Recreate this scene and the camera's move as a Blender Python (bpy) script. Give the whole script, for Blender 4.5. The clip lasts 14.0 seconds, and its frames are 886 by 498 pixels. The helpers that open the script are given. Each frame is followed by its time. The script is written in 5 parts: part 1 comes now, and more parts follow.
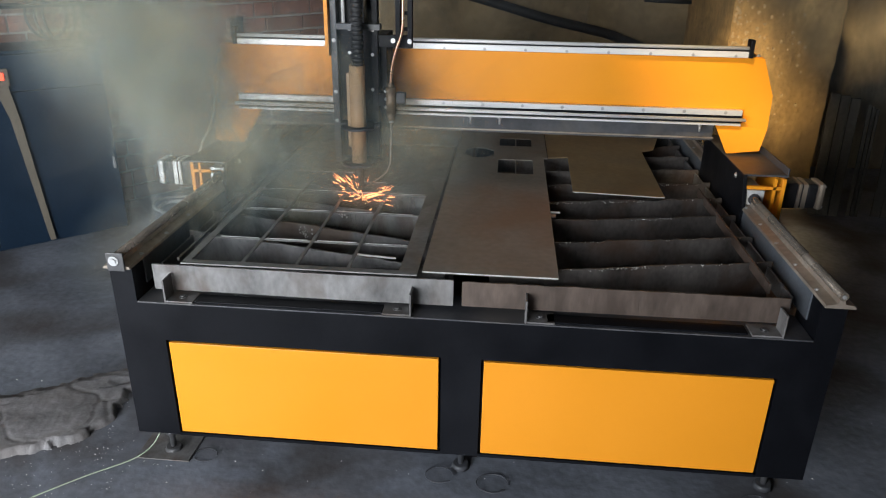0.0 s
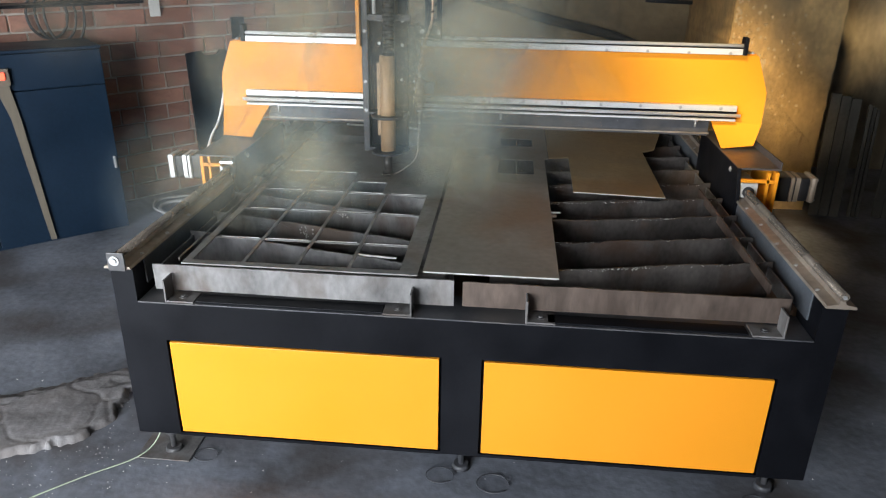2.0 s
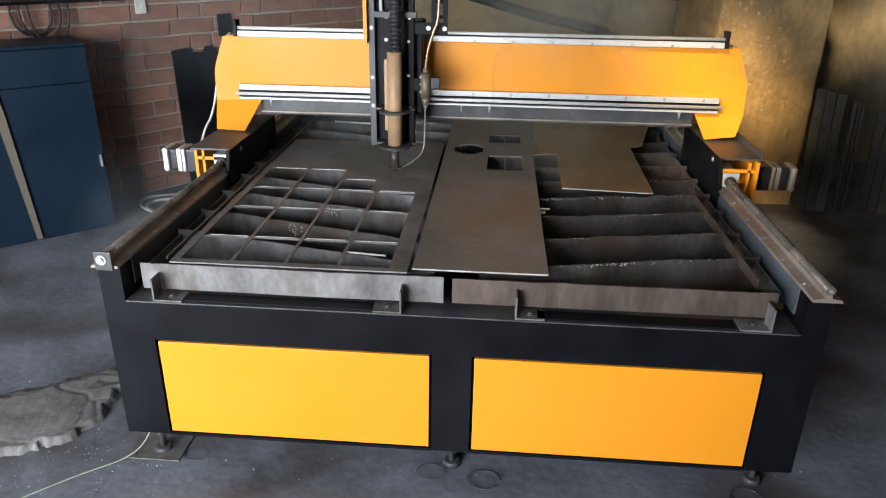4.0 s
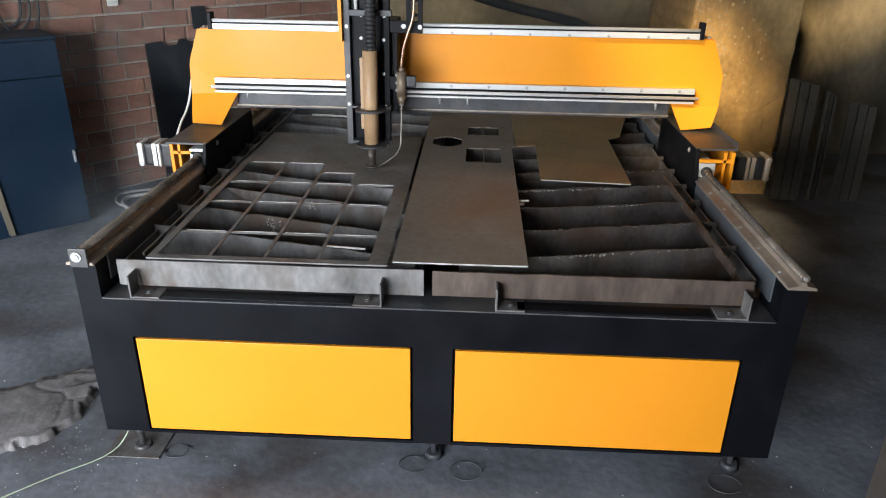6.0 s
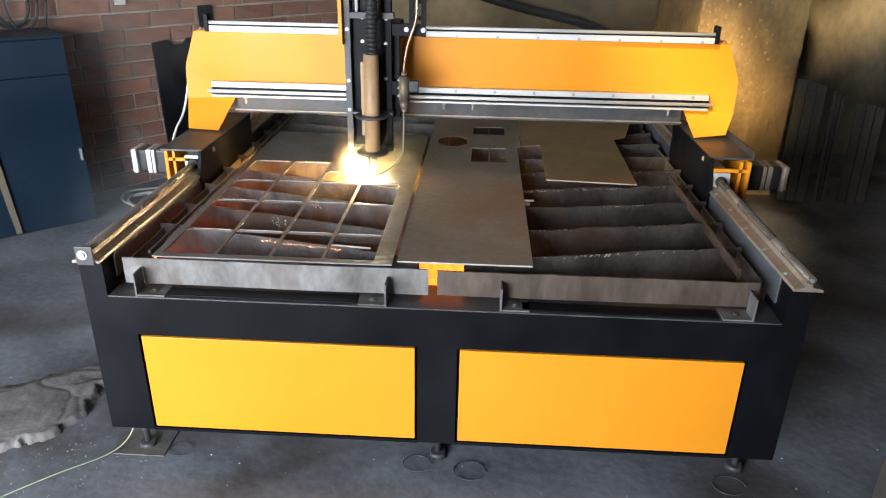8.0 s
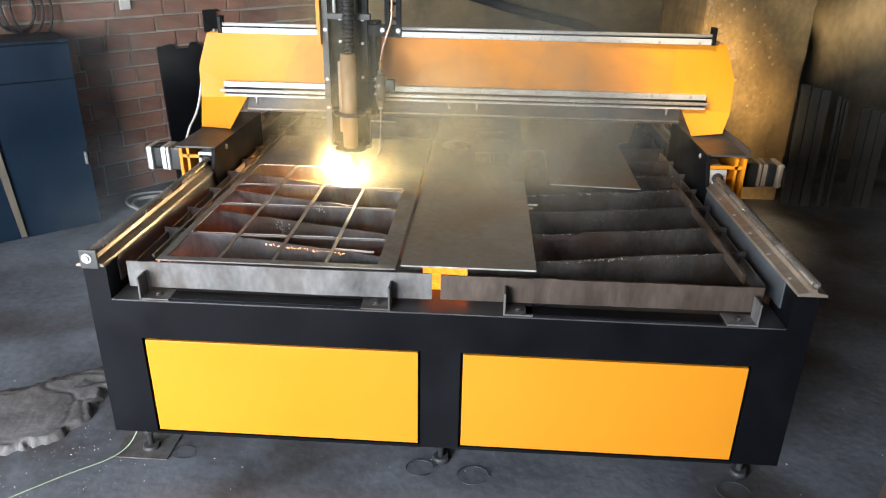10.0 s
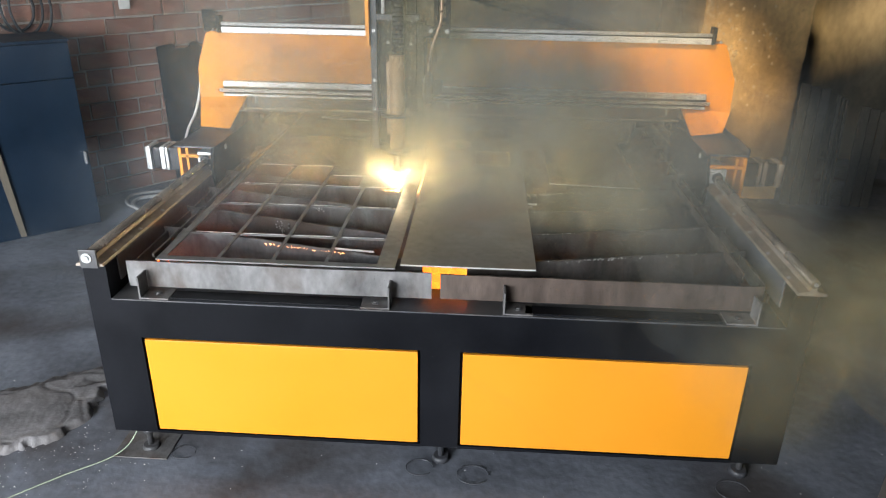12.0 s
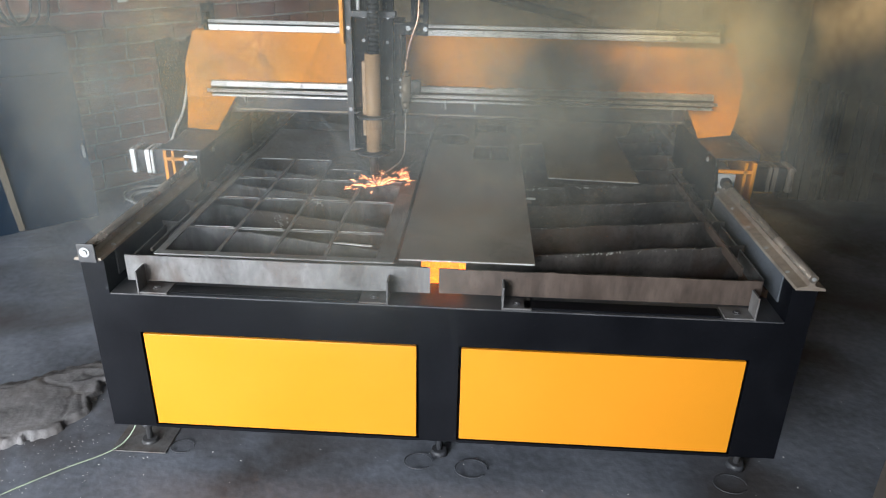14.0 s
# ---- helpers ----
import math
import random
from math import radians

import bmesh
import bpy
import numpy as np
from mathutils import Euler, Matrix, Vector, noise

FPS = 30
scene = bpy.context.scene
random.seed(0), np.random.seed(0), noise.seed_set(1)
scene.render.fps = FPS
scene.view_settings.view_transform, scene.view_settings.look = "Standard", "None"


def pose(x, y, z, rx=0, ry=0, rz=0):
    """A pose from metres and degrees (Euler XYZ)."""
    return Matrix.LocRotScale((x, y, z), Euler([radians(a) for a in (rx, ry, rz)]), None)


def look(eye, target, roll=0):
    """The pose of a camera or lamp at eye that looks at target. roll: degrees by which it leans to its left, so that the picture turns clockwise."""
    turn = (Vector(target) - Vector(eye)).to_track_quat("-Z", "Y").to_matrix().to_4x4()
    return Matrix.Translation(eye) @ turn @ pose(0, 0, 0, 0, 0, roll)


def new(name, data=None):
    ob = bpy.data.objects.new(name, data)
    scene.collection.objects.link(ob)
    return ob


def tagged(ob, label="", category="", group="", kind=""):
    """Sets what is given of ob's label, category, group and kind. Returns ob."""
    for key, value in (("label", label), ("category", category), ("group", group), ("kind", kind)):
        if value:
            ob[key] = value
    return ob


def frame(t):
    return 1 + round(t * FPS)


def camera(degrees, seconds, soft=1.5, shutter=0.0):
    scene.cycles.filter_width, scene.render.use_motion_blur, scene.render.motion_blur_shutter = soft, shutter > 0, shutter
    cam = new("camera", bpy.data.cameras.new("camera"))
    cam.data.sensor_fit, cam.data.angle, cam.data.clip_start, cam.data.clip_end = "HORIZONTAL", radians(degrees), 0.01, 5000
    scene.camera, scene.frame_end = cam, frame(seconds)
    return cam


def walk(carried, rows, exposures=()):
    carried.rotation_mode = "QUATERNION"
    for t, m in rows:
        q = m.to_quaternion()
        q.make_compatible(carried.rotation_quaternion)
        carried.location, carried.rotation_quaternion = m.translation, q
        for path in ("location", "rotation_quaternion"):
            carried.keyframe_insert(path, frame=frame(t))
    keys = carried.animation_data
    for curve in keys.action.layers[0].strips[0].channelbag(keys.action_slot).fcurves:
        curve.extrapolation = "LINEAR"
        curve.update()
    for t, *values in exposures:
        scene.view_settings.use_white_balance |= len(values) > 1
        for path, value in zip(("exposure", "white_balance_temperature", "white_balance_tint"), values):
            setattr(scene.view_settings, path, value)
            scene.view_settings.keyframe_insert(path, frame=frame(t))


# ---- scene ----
# ---- camera ----
cam = camera(63.65, 14.0, soft=1.15)
EYE = Vector((0.0905, -1.6300, 1.4748))


def view(pan, tilt, roll):
    p, q = radians(pan), radians(tilt)
    way = Vector((math.sin(p) * math.cos(q), math.cos(p) * math.cos(q), math.sin(q)))
    return look(EYE, EYE + way, roll)


walk(cam, [
    (0.0, view(-5.050, -23.208, 0.908)), (0.5, view(-5.050, -23.128, 0.921)), (1.0, view(-5.070, -23.018, 0.954)),
    (1.5, view(-5.084, -23.058, 0.989)), (2.0, view(-5.100, -23.198, 0.937)), (2.5, view(-5.104, -23.263, 0.909)),
    (3.0, view(-5.082, -23.233, 0.930)), (3.3, view(-4.95, -23.25, 0.93)), (5.2, view(-2.70, -23.83, 0.87)),
    (5.5, view(-2.550, -23.880, 0.860)), (6.0, view(-2.382, -23.993, 0.963)),
    (6.5, view(-2.572, -24.091, 0.944)), (7.0, view(-2.712, -24.193, 0.966)), (7.5, view(-2.740, -24.184, 0.987)),
    (8.0, view(-2.816, -24.036, 1.057)), (10.5, view(-3.154, -23.697, 1.035)), (11.0, view(-3.142, -23.691, 1.054)),
    (11.5, view(-3.135, -23.676, 1.037)), (12.0, view(-3.102, -23.749, 1.023)), (12.5, view(-3.082, -23.987, 0.984)),
    (13.0, view(-3.059, -24.138, 0.984)), (13.5, view(-3.011, -24.249, 1.009)), (14.0, view(-2.972, -24.199, 1.102)),
], exposures=[(0.0, -0.35), (1.0, -0.04), (2.0, 0.08), (6.5, 0.0), (8.0, 0.12), (10.5, 0.14), (11.5, 0.10), (12.5, 0.02), (14.0, 0.05)])

scene.cycles.transparent_max_bounces = 128

# ---- light ----
SUN_WAY = Vector((0.45, 0.89, -0.70)).normalized()
world = bpy.data.worlds.new("world")
scene.world = world
world.use_nodes = True
sky = world.node_tree.nodes.new("ShaderNodeTexSky")
sky.sky_type, sky.sun_disc = "NISHITA", False
sky.sun_elevation, sky.sun_rotation = radians(35), radians(207)
world.node_tree.links.new(sky.outputs[0], world.node_tree.nodes["Background"].inputs[0])
world.node_tree.nodes["Background"].inputs[1].default_value = 0.10

sun = new("sun", bpy.data.lights.new("sun", "SUN"))
sun.data.energy, sun.data.angle, sun.data.color = 5.0, radians(4), (1.0, 0.74, 0.40)
sun.matrix_world = look((0, 0, 4), Vector((0, 0, 4)) + SUN_WAY)


def opening_light(name, where, target, width, height, watts, color):
    data = bpy.data.lights.new(name, "AREA")
    data.shape, data.size, data.size_y, data.energy, data.color = "RECTANGLE", width, height, watts, color
    ob = new(name, data)
    ob.matrix_world = look(where, target)


# area lamp added for daylight from a wide gate assumed behind the camera
opening_light("assumed_gate_daylight", (-2.2, -3.38, 1.17), (-2.2, 0.0, 1.17), 2.6, 2.25, 375, (0.87, 0.93, 1.0))


# ---- materials ----
def material(name, base, rough=0.5, metal=0.0, vary=0.25, scale=6.0, fine=60.0, bump=0.1, stain=None, amount=0.4,
             coat=0.0, stretch=(1, 1, 1), per_object=0.0, spec=0.5):
    m = bpy.data.materials.new(name)
    m.use_nodes = True
    nodes, links = m.node_tree.nodes, m.node_tree.links
    b = nodes["Principled BSDF"]
    geo = nodes.new("ShaderNodeNewGeometry" if per_object == -1 else "ShaderNodeTexCoord")
    mapping = nodes.new("ShaderNodeMapping")
    mapping.inputs["Scale"].default_value = stretch
    links.new(geo.outputs["Object"], mapping.inputs["Vector"])
    big, small = nodes.new("ShaderNodeTexNoise"), nodes.new("ShaderNodeTexNoise")
    for n, s, d in ((big, scale, 5), (small, fine, 3)):
        n.inputs["Scale"].default_value, n.inputs["Detail"].default_value = s, d
        links.new(mapping.outputs[0], n.inputs["Vector"])
    mixv = nodes.new("ShaderNodeMath")
    mixv.operation = "MULTIPLY_ADD"
    links.new(small.outputs["Fac"], mixv.inputs[0])
    mixv.inputs[1].default_value = 0.45
    links.new(big.outputs["Fac"], mixv.inputs[2])
    ramp = nodes.new("ShaderNodeMapRange")
    ramp.inputs["From Min"].default_value, ramp.inputs["From Max"].default_value = 0.45, 1.0
    ramp.inputs["To Min"].default_value, ramp.inputs["To Max"].default_value = 1 - vary, 1 + vary
    links.new(mixv.outputs[0], ramp.inputs["Value"])
    val = ramp.outputs[0]
    if per_object > 0:
        info, r2, mul = nodes.new("ShaderNodeObjectInfo"), nodes.new("ShaderNodeMapRange"), nodes.new("ShaderNodeMath")
        r2.inputs["To Min"].default_value, r2.inputs["To Max"].default_value = 1 - per_object, 1 + per_object
        links.new(info.outputs["Random"], r2.inputs["Value"])
        mul.operation = "MULTIPLY"
        links.new(val, mul.inputs[0]), links.new(r2.outputs[0], mul.inputs[1])
        val = mul.outputs[0]
    scaled = nodes.new("ShaderNodeVectorMath")
    scaled.operation = "SCALE"
    scaled.inputs[0].default_value = base
    links.new(val, scaled.inputs["Scale"])
    color = scaled.outputs[0]
    if stain:
        patch, r3, mx = nodes.new("ShaderNodeTexNoise"), nodes.new("ShaderNodeMapRange"), nodes.new("ShaderNodeMix")
        patch.inputs["Scale"].default_value, patch.inputs["Detail"].default_value = scale * 0.6, 8
        patch.inputs["Distortion"].default_value = 0.6
        links.new(mapping.outputs[0], patch.inputs["Vector"])
        r3.inputs["From Min"].default_value, r3.inputs["From Max"].default_value = 0.48, 0.66
        r3.inputs["To Max"].default_value = amount
        links.new(patch.outputs["Fac"], r3.inputs["Value"])
        mx.data_type = "RGBA"
        links.new(r3.outputs[0], mx.inputs[0]), links.new(color, mx.inputs[6])
        mx.inputs[7].default_value = (*stain, 1)
        color = mx.outputs[2]
    links.new(color, b.inputs["Base Color"])
    rr = nodes.new("ShaderNodeMapRange")
    rr.inputs["From Min"].default_value, rr.inputs["From Max"].default_value = 0.3, 0.7
    rr.inputs["To Min"].default_value, rr.inputs["To Max"].default_value = max(rough - 0.1, 0.05), min(rough + 0.12, 1)
    links.new(big.outputs["Fac"], rr.inputs["Value"])
    links.new(rr.outputs[0], b.inputs["Roughness"])
    b.inputs["Metallic"].default_value, b.inputs["Coat Weight"].default_value = metal, coat
    b.inputs["Specular IOR Level"].default_value = spec
    if bump:
        bp = nodes.new("ShaderNodeBump")
        bp.inputs["Strength"].default_value, bp.inputs["Distance"].default_value = bump, 0.01
        links.new(mixv.outputs[0], bp.inputs["Height"])
        links.new(bp.outputs[0], b.inputs["Normal"])
    return m


def glowing(name, color, strength):
    m = bpy.data.materials.new(name)
    m.use_nodes = True
    b = m.node_tree.nodes["Principled BSDF"]
    b.inputs["Base Color"].default_value = (*color, 1)
    b.inputs["Emission Color"].default_value, b.inputs["Emission Strength"].default_value = (*color, 1), strength
    return m


YELLOW = material("yellow_powder_coat", (0.86, 0.318, 0.018), 0.42, vary=0.05, scale=3, fine=350, bump=0.03, spec=0.3)
BLACK = material("black_powder_coat", (0.005, 0.0055, 0.0075), 0.45, vary=0.35, scale=5, fine=90, bump=0.04, stain=(0.018, 0.019, 0.023), amount=0.3, spec=0.12)
# black beam paint lightened to blue-grey, daylight put into the colour
LINER = material("daylit_grey_paint", (0.11, 0.125, 0.145), 0.5, vary=0.3, scale=7, fine=80, bump=0.05, stain=(0.06, 0.055, 0.05), amount=0.5)
DUSTY = material("dusty_black_steel", (0.055, 0.057, 0.064), 0.45, vary=0.4, scale=9, fine=80, bump=0.06, stain=(0.11, 0.10, 0.09), amount=0.5)
SLAT = material("scorched_steel", (0.148, 0.144, 0.142), 0.5, 0.15, vary=0.5, scale=11, fine=70, bump=0.25, stain=(0.085, 0.056, 0.038), amount=0.8, stretch=(1, 1, 0.55), per_object=0.25)
SLAG = material("bright_slag", (0.45, 0.44, 0.42), 0.4, 0.7, vary=0.4, scale=40, fine=200, bump=0.3)
SHEET = material("mill_scale_sheet", (0.255, 0.228, 0.20), 0.5, 0.15, vary=0.3, scale=3.5, fine=45, bump=0.04, stain=(0.23, 0.12, 0.06), amount=0.5)
CUT = material("cut_sheet", (0.205, 0.203, 0.200), 0.5, 0.15, vary=0.45, scale=8, fine=60, bump=0.1, stain=(0.13, 0.105, 0.085), amount=0.65)
EDGE = material("bright_cut_edge", (0.72, 0.71, 0.69), 0.35, 0.3, vary=0.3, scale=25, fine=160, bump=0.1)
ALU = material("milled_aluminium", (0.72, 0.72, 0.71), 0.38, 0.35, vary=0.10, scale=6, fine=140, bump=0.03, stretch=(0.3, 1, 1))
# warmer copy of SHEET; the tan carries low sunlight in the colour
TANSHEET = material("sun_toned_mill_scale", (0.33, 0.235, 0.13), 0.45, 0.15, vary=0.3, scale=4, fine=45, bump=0.04, stain=(0.20, 0.13, 0.065), amount=0.5)
BURNT = material("burnt_steel", (0.088, 0.078, 0.072), 0.5, 0.2, vary=0.6, scale=12, fine=80, bump=0.35, stain=(0.07, 0.04, 0.026), amount=0.75, stretch=(1, 1, 0.7), per_object=0.2)
RUSTY = material("rusty_slat", (0.098, 0.072, 0.058), 0.55, 0.15, vary=0.6, scale=10, fine=60, bump=0.3, stain=(0.05, 0.034, 0.026), amount=0.75, stretch=(1, 1, 0.35))
SHAFT = material("greasy_shaft", (0.34, 0.29, 0.24), 0.22, 0.75, vary=0.3, scale=8, fine=80, bump=0.03, stain=(0.09, 0.07, 0.05), amount=0.5)
CHROME = material("ground_steel_shaft", (0.82, 0.81, 0.80), 0.35, 0.2, vary=0.08, scale=5, fine=90, bump=0.01)
# dusty rails; on the right motor caps its darker tone is painted shade
DULL = material("dusty_and_shaded_aluminium", (0.36, 0.31, 0.26), 0.5, 0.45, vary=0.3, scale=7, fine=60, bump=0.06, stain=(0.16, 0.11, 0.07), amount=0.5)
BOLT = material("zinc_bolt", (0.44, 0.44, 0.44), 0.42, 0.6, vary=0.15, scale=60, fine=300, bump=0.05)
TAN = material("tan_phenolic", (0.42, 0.27, 0.15), 0.5, vary=0.16, scale=20, fine=120, bump=0.05)
BRASS = material("dull_brass", (0.20, 0.155, 0.11), 0.5, 0.4, vary=0.3, scale=40, fine=200, bump=0.06)
COPPER = material("copper_pipe", (0.62, 0.40, 0.27), 0.35, 0.8, vary=0.2, scale=40, fine=200, bump=0.04)
NOZZLE = material("heat_darkened_nozzle", (0.085, 0.075, 0.068), 0.4, 0.4, vary=0.4, scale=40, fine=160, bump=0.08, stain=(0.16, 0.13, 0.10), amount=0.5)
PIPE = material("dull_pipe", (0.26, 0.23, 0.20), 0.45, 0.4, vary=0.3, scale=30, fine=120, bump=0.05)
RUBBER = material("black_rubber", (0.022, 0.022, 0.024), 0.6, vary=0.3, scale=20, fine=100, bump=0.1)
MOTOR = material("black_motor", (0.016, 0.017, 0.02), 0.35, vary=0.3, scale=20, fine=120, bump=0.05)
SOOT = material("sooty_tray", (0.14, 0.10, 0.072), 0.8, vary=0.4, scale=8, fine=60, bump=0.4, stain=(0.16, 0.07, 0.03), amount=0.6)
FLOOR = material("sooty_concrete", (0.172, 0.186, 0.218), 0.72, vary=0.5, scale=3.0, fine=34, bump=0.4, stain=(0.072, 0.062, 0.058), amount=0.85)
CONCRETE = material("broken_concrete", (0.195, 0.185, 0.186), 0.85, vary=0.45, scale=9, fine=90, bump=0.25, stain=(0.165, 0.145, 0.135), amount=0.7)
BRICK = material("red_brick", (0.30, 0.150, 0.105), 0.85, vary=0.35, scale=9, fine=90, bump=0.25, stain=(0.21, 0.165, 0.125), amount=0.75, per_object=0.22)
MORTAR = material("grey_mortar", (0.40, 0.35, 0.30), 0.9, vary=0.3, scale=6, fine=80, bump=0.6)
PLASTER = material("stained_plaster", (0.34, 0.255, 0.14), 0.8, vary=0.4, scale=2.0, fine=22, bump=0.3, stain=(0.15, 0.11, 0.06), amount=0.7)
# ochre made warmer and brighter, so low sunlight is in the colour
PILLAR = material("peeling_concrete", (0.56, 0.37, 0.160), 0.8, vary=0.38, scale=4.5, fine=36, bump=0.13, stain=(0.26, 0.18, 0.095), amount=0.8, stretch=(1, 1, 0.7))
OLIVE = material("grey_olive_plaster", (0.27, 0.225, 0.150), 0.85, vary=0.45, scale=3.0, fine=26, bump=0.4, stain=(0.13, 0.115, 0.09), amount=0.8, stretch=(1, 1, 0.5))
FLAKE = material("pale_paint_flake", (0.66, 0.50, 0.28), 0.75, vary=0.3, scale=30, fine=120, bump=0.2)
# for the added unseen walls; dark so they bounce little light
SHADOWED = material("low_bounce_dark_wall", (0.07, 0.06, 0.05), 0.85, vary=0.4, scale=2.5, fine=30, bump=0.3, stain=(0.035, 0.032, 0.03), amount=0.6)
CABINET = material("navy_cabinet_paint", (0.0055, 0.017, 0.035), 0.5, vary=0.3, scale=2.5, fine=60, bump=0.03, stain=(0.014, 0.034, 0.06), amount=0.35, spec=0.25)
CARDBOARD = material("weathered_board", (0.085, 0.078, 0.064), 0.8, vary=0.4, scale=5, fine=50, bump=0.4, stain=(0.05, 0.044, 0.036), amount=0.6, per_object=0.3)
WHITE = material("white_plastic", (0.75, 0.74, 0.70), 0.5, vary=0.1, scale=20, fine=100, bump=0.02)
GREEN = material("pale_green_wire", (0.38, 0.45, 0.33), 0.6, vary=0.15, scale=20, fine=90, bump=0.02)
GREY = material("grey_cable", (0.36, 0.36, 0.35), 0.55, vary=0.2, scale=20, fine=90, bump=0.05)
# tan of the lamp housing and of the cabinet's painted reflection streak
STREAK_TAN = material("streak_and_housing_tan", (0.16, 0.135, 0.10), 0.7, vary=0.3, scale=6, fine=60, bump=0.2, stretch=(1, 1, 0.1))
RED = glowing("red_pilot_lamp", (1.0, 0.10, 0.05), 2.2)

# ---- mesh helpers ----
BASE = {}


def thing(name, at, label, category, group="", kind=""):
    ob = new(name)
    ob.empty_display_size = 0.1
    ob.location = at
    BASE[ob] = Vector(at)
    return tagged(ob, label, category, group, kind)


def part(name, bm, mat, parent=None, label="", at=None):
    """One mesh object, modelled in world space, under a thing or a part."""
    base = Vector(at) if at is not None else BASE[parent]
    bmesh.ops.translate(bm, verts=bm.verts, vec=-base)
    me = bpy.data.meshes.new(name)
    bm.to_mesh(me)
    bm.free()
    me.materials.append(mat)
    ob = new(name, me)
    if parent is not None:
        ob.parent = parent
        ob.location = base - BASE[parent]
    else:
        ob.location = base
    BASE[ob] = base
    return tagged(ob, label)


def box(x0, x1, y0, y1, z0, z1, bevel=0.0, bm=None, turn=None):
    bm = bm or bmesh.new()
    m = Matrix.Translation(((x0 + x1) / 2, (y0 + y1) / 2, (z0 + z1) / 2))
    if turn:
        m = m @ turn
    m = m @ Matrix.Diagonal((abs(x1 - x0), abs(y1 - y0), abs(z1 - z0), 1))
    made = bmesh.ops.create_cube(bm, size=1.0, matrix=m)["verts"]
    if bevel:
        edges = list({e for v in made for e in v.link_edges})
        bmesh.ops.bevel(bm, geom=edges, offset=bevel, segments=2, affect="EDGES", profile=0.6)
    return bm


def rod(a, b, r, r2=None, sides=20, bm=None):
    bm = bm or bmesh.new()
    a, b = Vector(a), Vector(b)
    m = Matrix.Translation((a + b) / 2) @ (b - a).to_track_quat("Z", "Y").to_matrix().to_4x4()
    made = bmesh.ops.create_cone(bm, cap_ends=True, segments=sides, radius1=r, radius2=r if r2 is None else r2, depth=(b - a).length, matrix=m)
    for f in {f for v in made["verts"] for f in v.link_faces}:
        f.smooth = len(f.verts) == 4
    return bm


def tube(points, r, sides=8, rings=6, bm=None):
    """A smooth tube along a line of points."""
    bm = bm or bmesh.new()
    pts = [Vector(p) for p in points]
    ext = [pts[0] * 2 - pts[1]] + pts + [pts[-1] * 2 - pts[-2]]
    line = []
    for i in range(1, len(ext) - 2):
        a, b, c, d = ext[i - 1:i + 3]
        for k in range(rings):
            t = k / rings
            line.append(0.5 * (2 * b + (c - a) * t + (2 * a - 5 * b + 4 * c - d) * t * t + (3 * b - a - 3 * c + d) * t ** 3))
    line.append(pts[-1])
    loops = []
    for i, p in enumerate(line):
        way = (line[min(i + 1, len(line) - 1)] - line[max(i - 1, 0)]).normalized()
        q = way.to_track_quat("Z", "Y")
        loops.append([bm.verts.new(p + q @ Vector((r * math.cos(2 * math.pi * k / sides), r * math.sin(2 * math.pi * k / sides), 0))) for k in range(sides)])
    for l0, l1 in zip(loops, loops[1:]):
        for k in range(sides):
            bm.faces.new((l0[k], l0[(k + 1) % sides], l1[(k + 1) % sides], l1[k])).smooth = True
    bm.faces.new(loops[0][::-1]), bm.faces.new(loops[-1])
    return bm


def extruded(outline, axis, lo, hi, bevel=0.0, bm=None):
    """A flat outline given in the two other axes, thick from lo to hi along axis."""
    bm = bm or bmesh.new()
    place = {"x": lambda a, b, c: (c, a, b), "y": lambda a, b, c: (a, c, b), "z": lambda a, b, c: (a, b, c)}[axis]
    low = [bm.verts.new(place(a, b, lo)) for a, b in outline]
    high = [bm.verts.new(place(a, b, hi)) for a, b in outline]
    n = len(outline)
    faces = [bm.faces.new(low[::-1]), bm.faces.new(high)]
    faces += [bm.faces.new((low[i], low[(i + 1) % n], high[(i + 1) % n], high[i])) for i in range(n)]
    bmesh.ops.recalc_face_normals(bm, faces=faces)
    if bevel:
        bmesh.ops.bevel(bm, geom=list({e for f in faces for e in f.edges}), offset=bevel, segments=2, affect="EDGES", profile=0.6)
    return bm


def bolt_head(p, way, r=0.006, h=0.005, bm=None):
    p, way = Vector(p), Vector(way)
    bm = rod(p, p + way * h * 0.4, r * 1.6, sides=14, bm=bm)
    return rod(p, p + way * h, r, sides=6, bm=bm)


# ---- the room ----
def structure(name, bm, mat, label, category):
    return tagged(part(name, bm, mat, None, label, (0, 0, 0)), "", category, "", "structure")


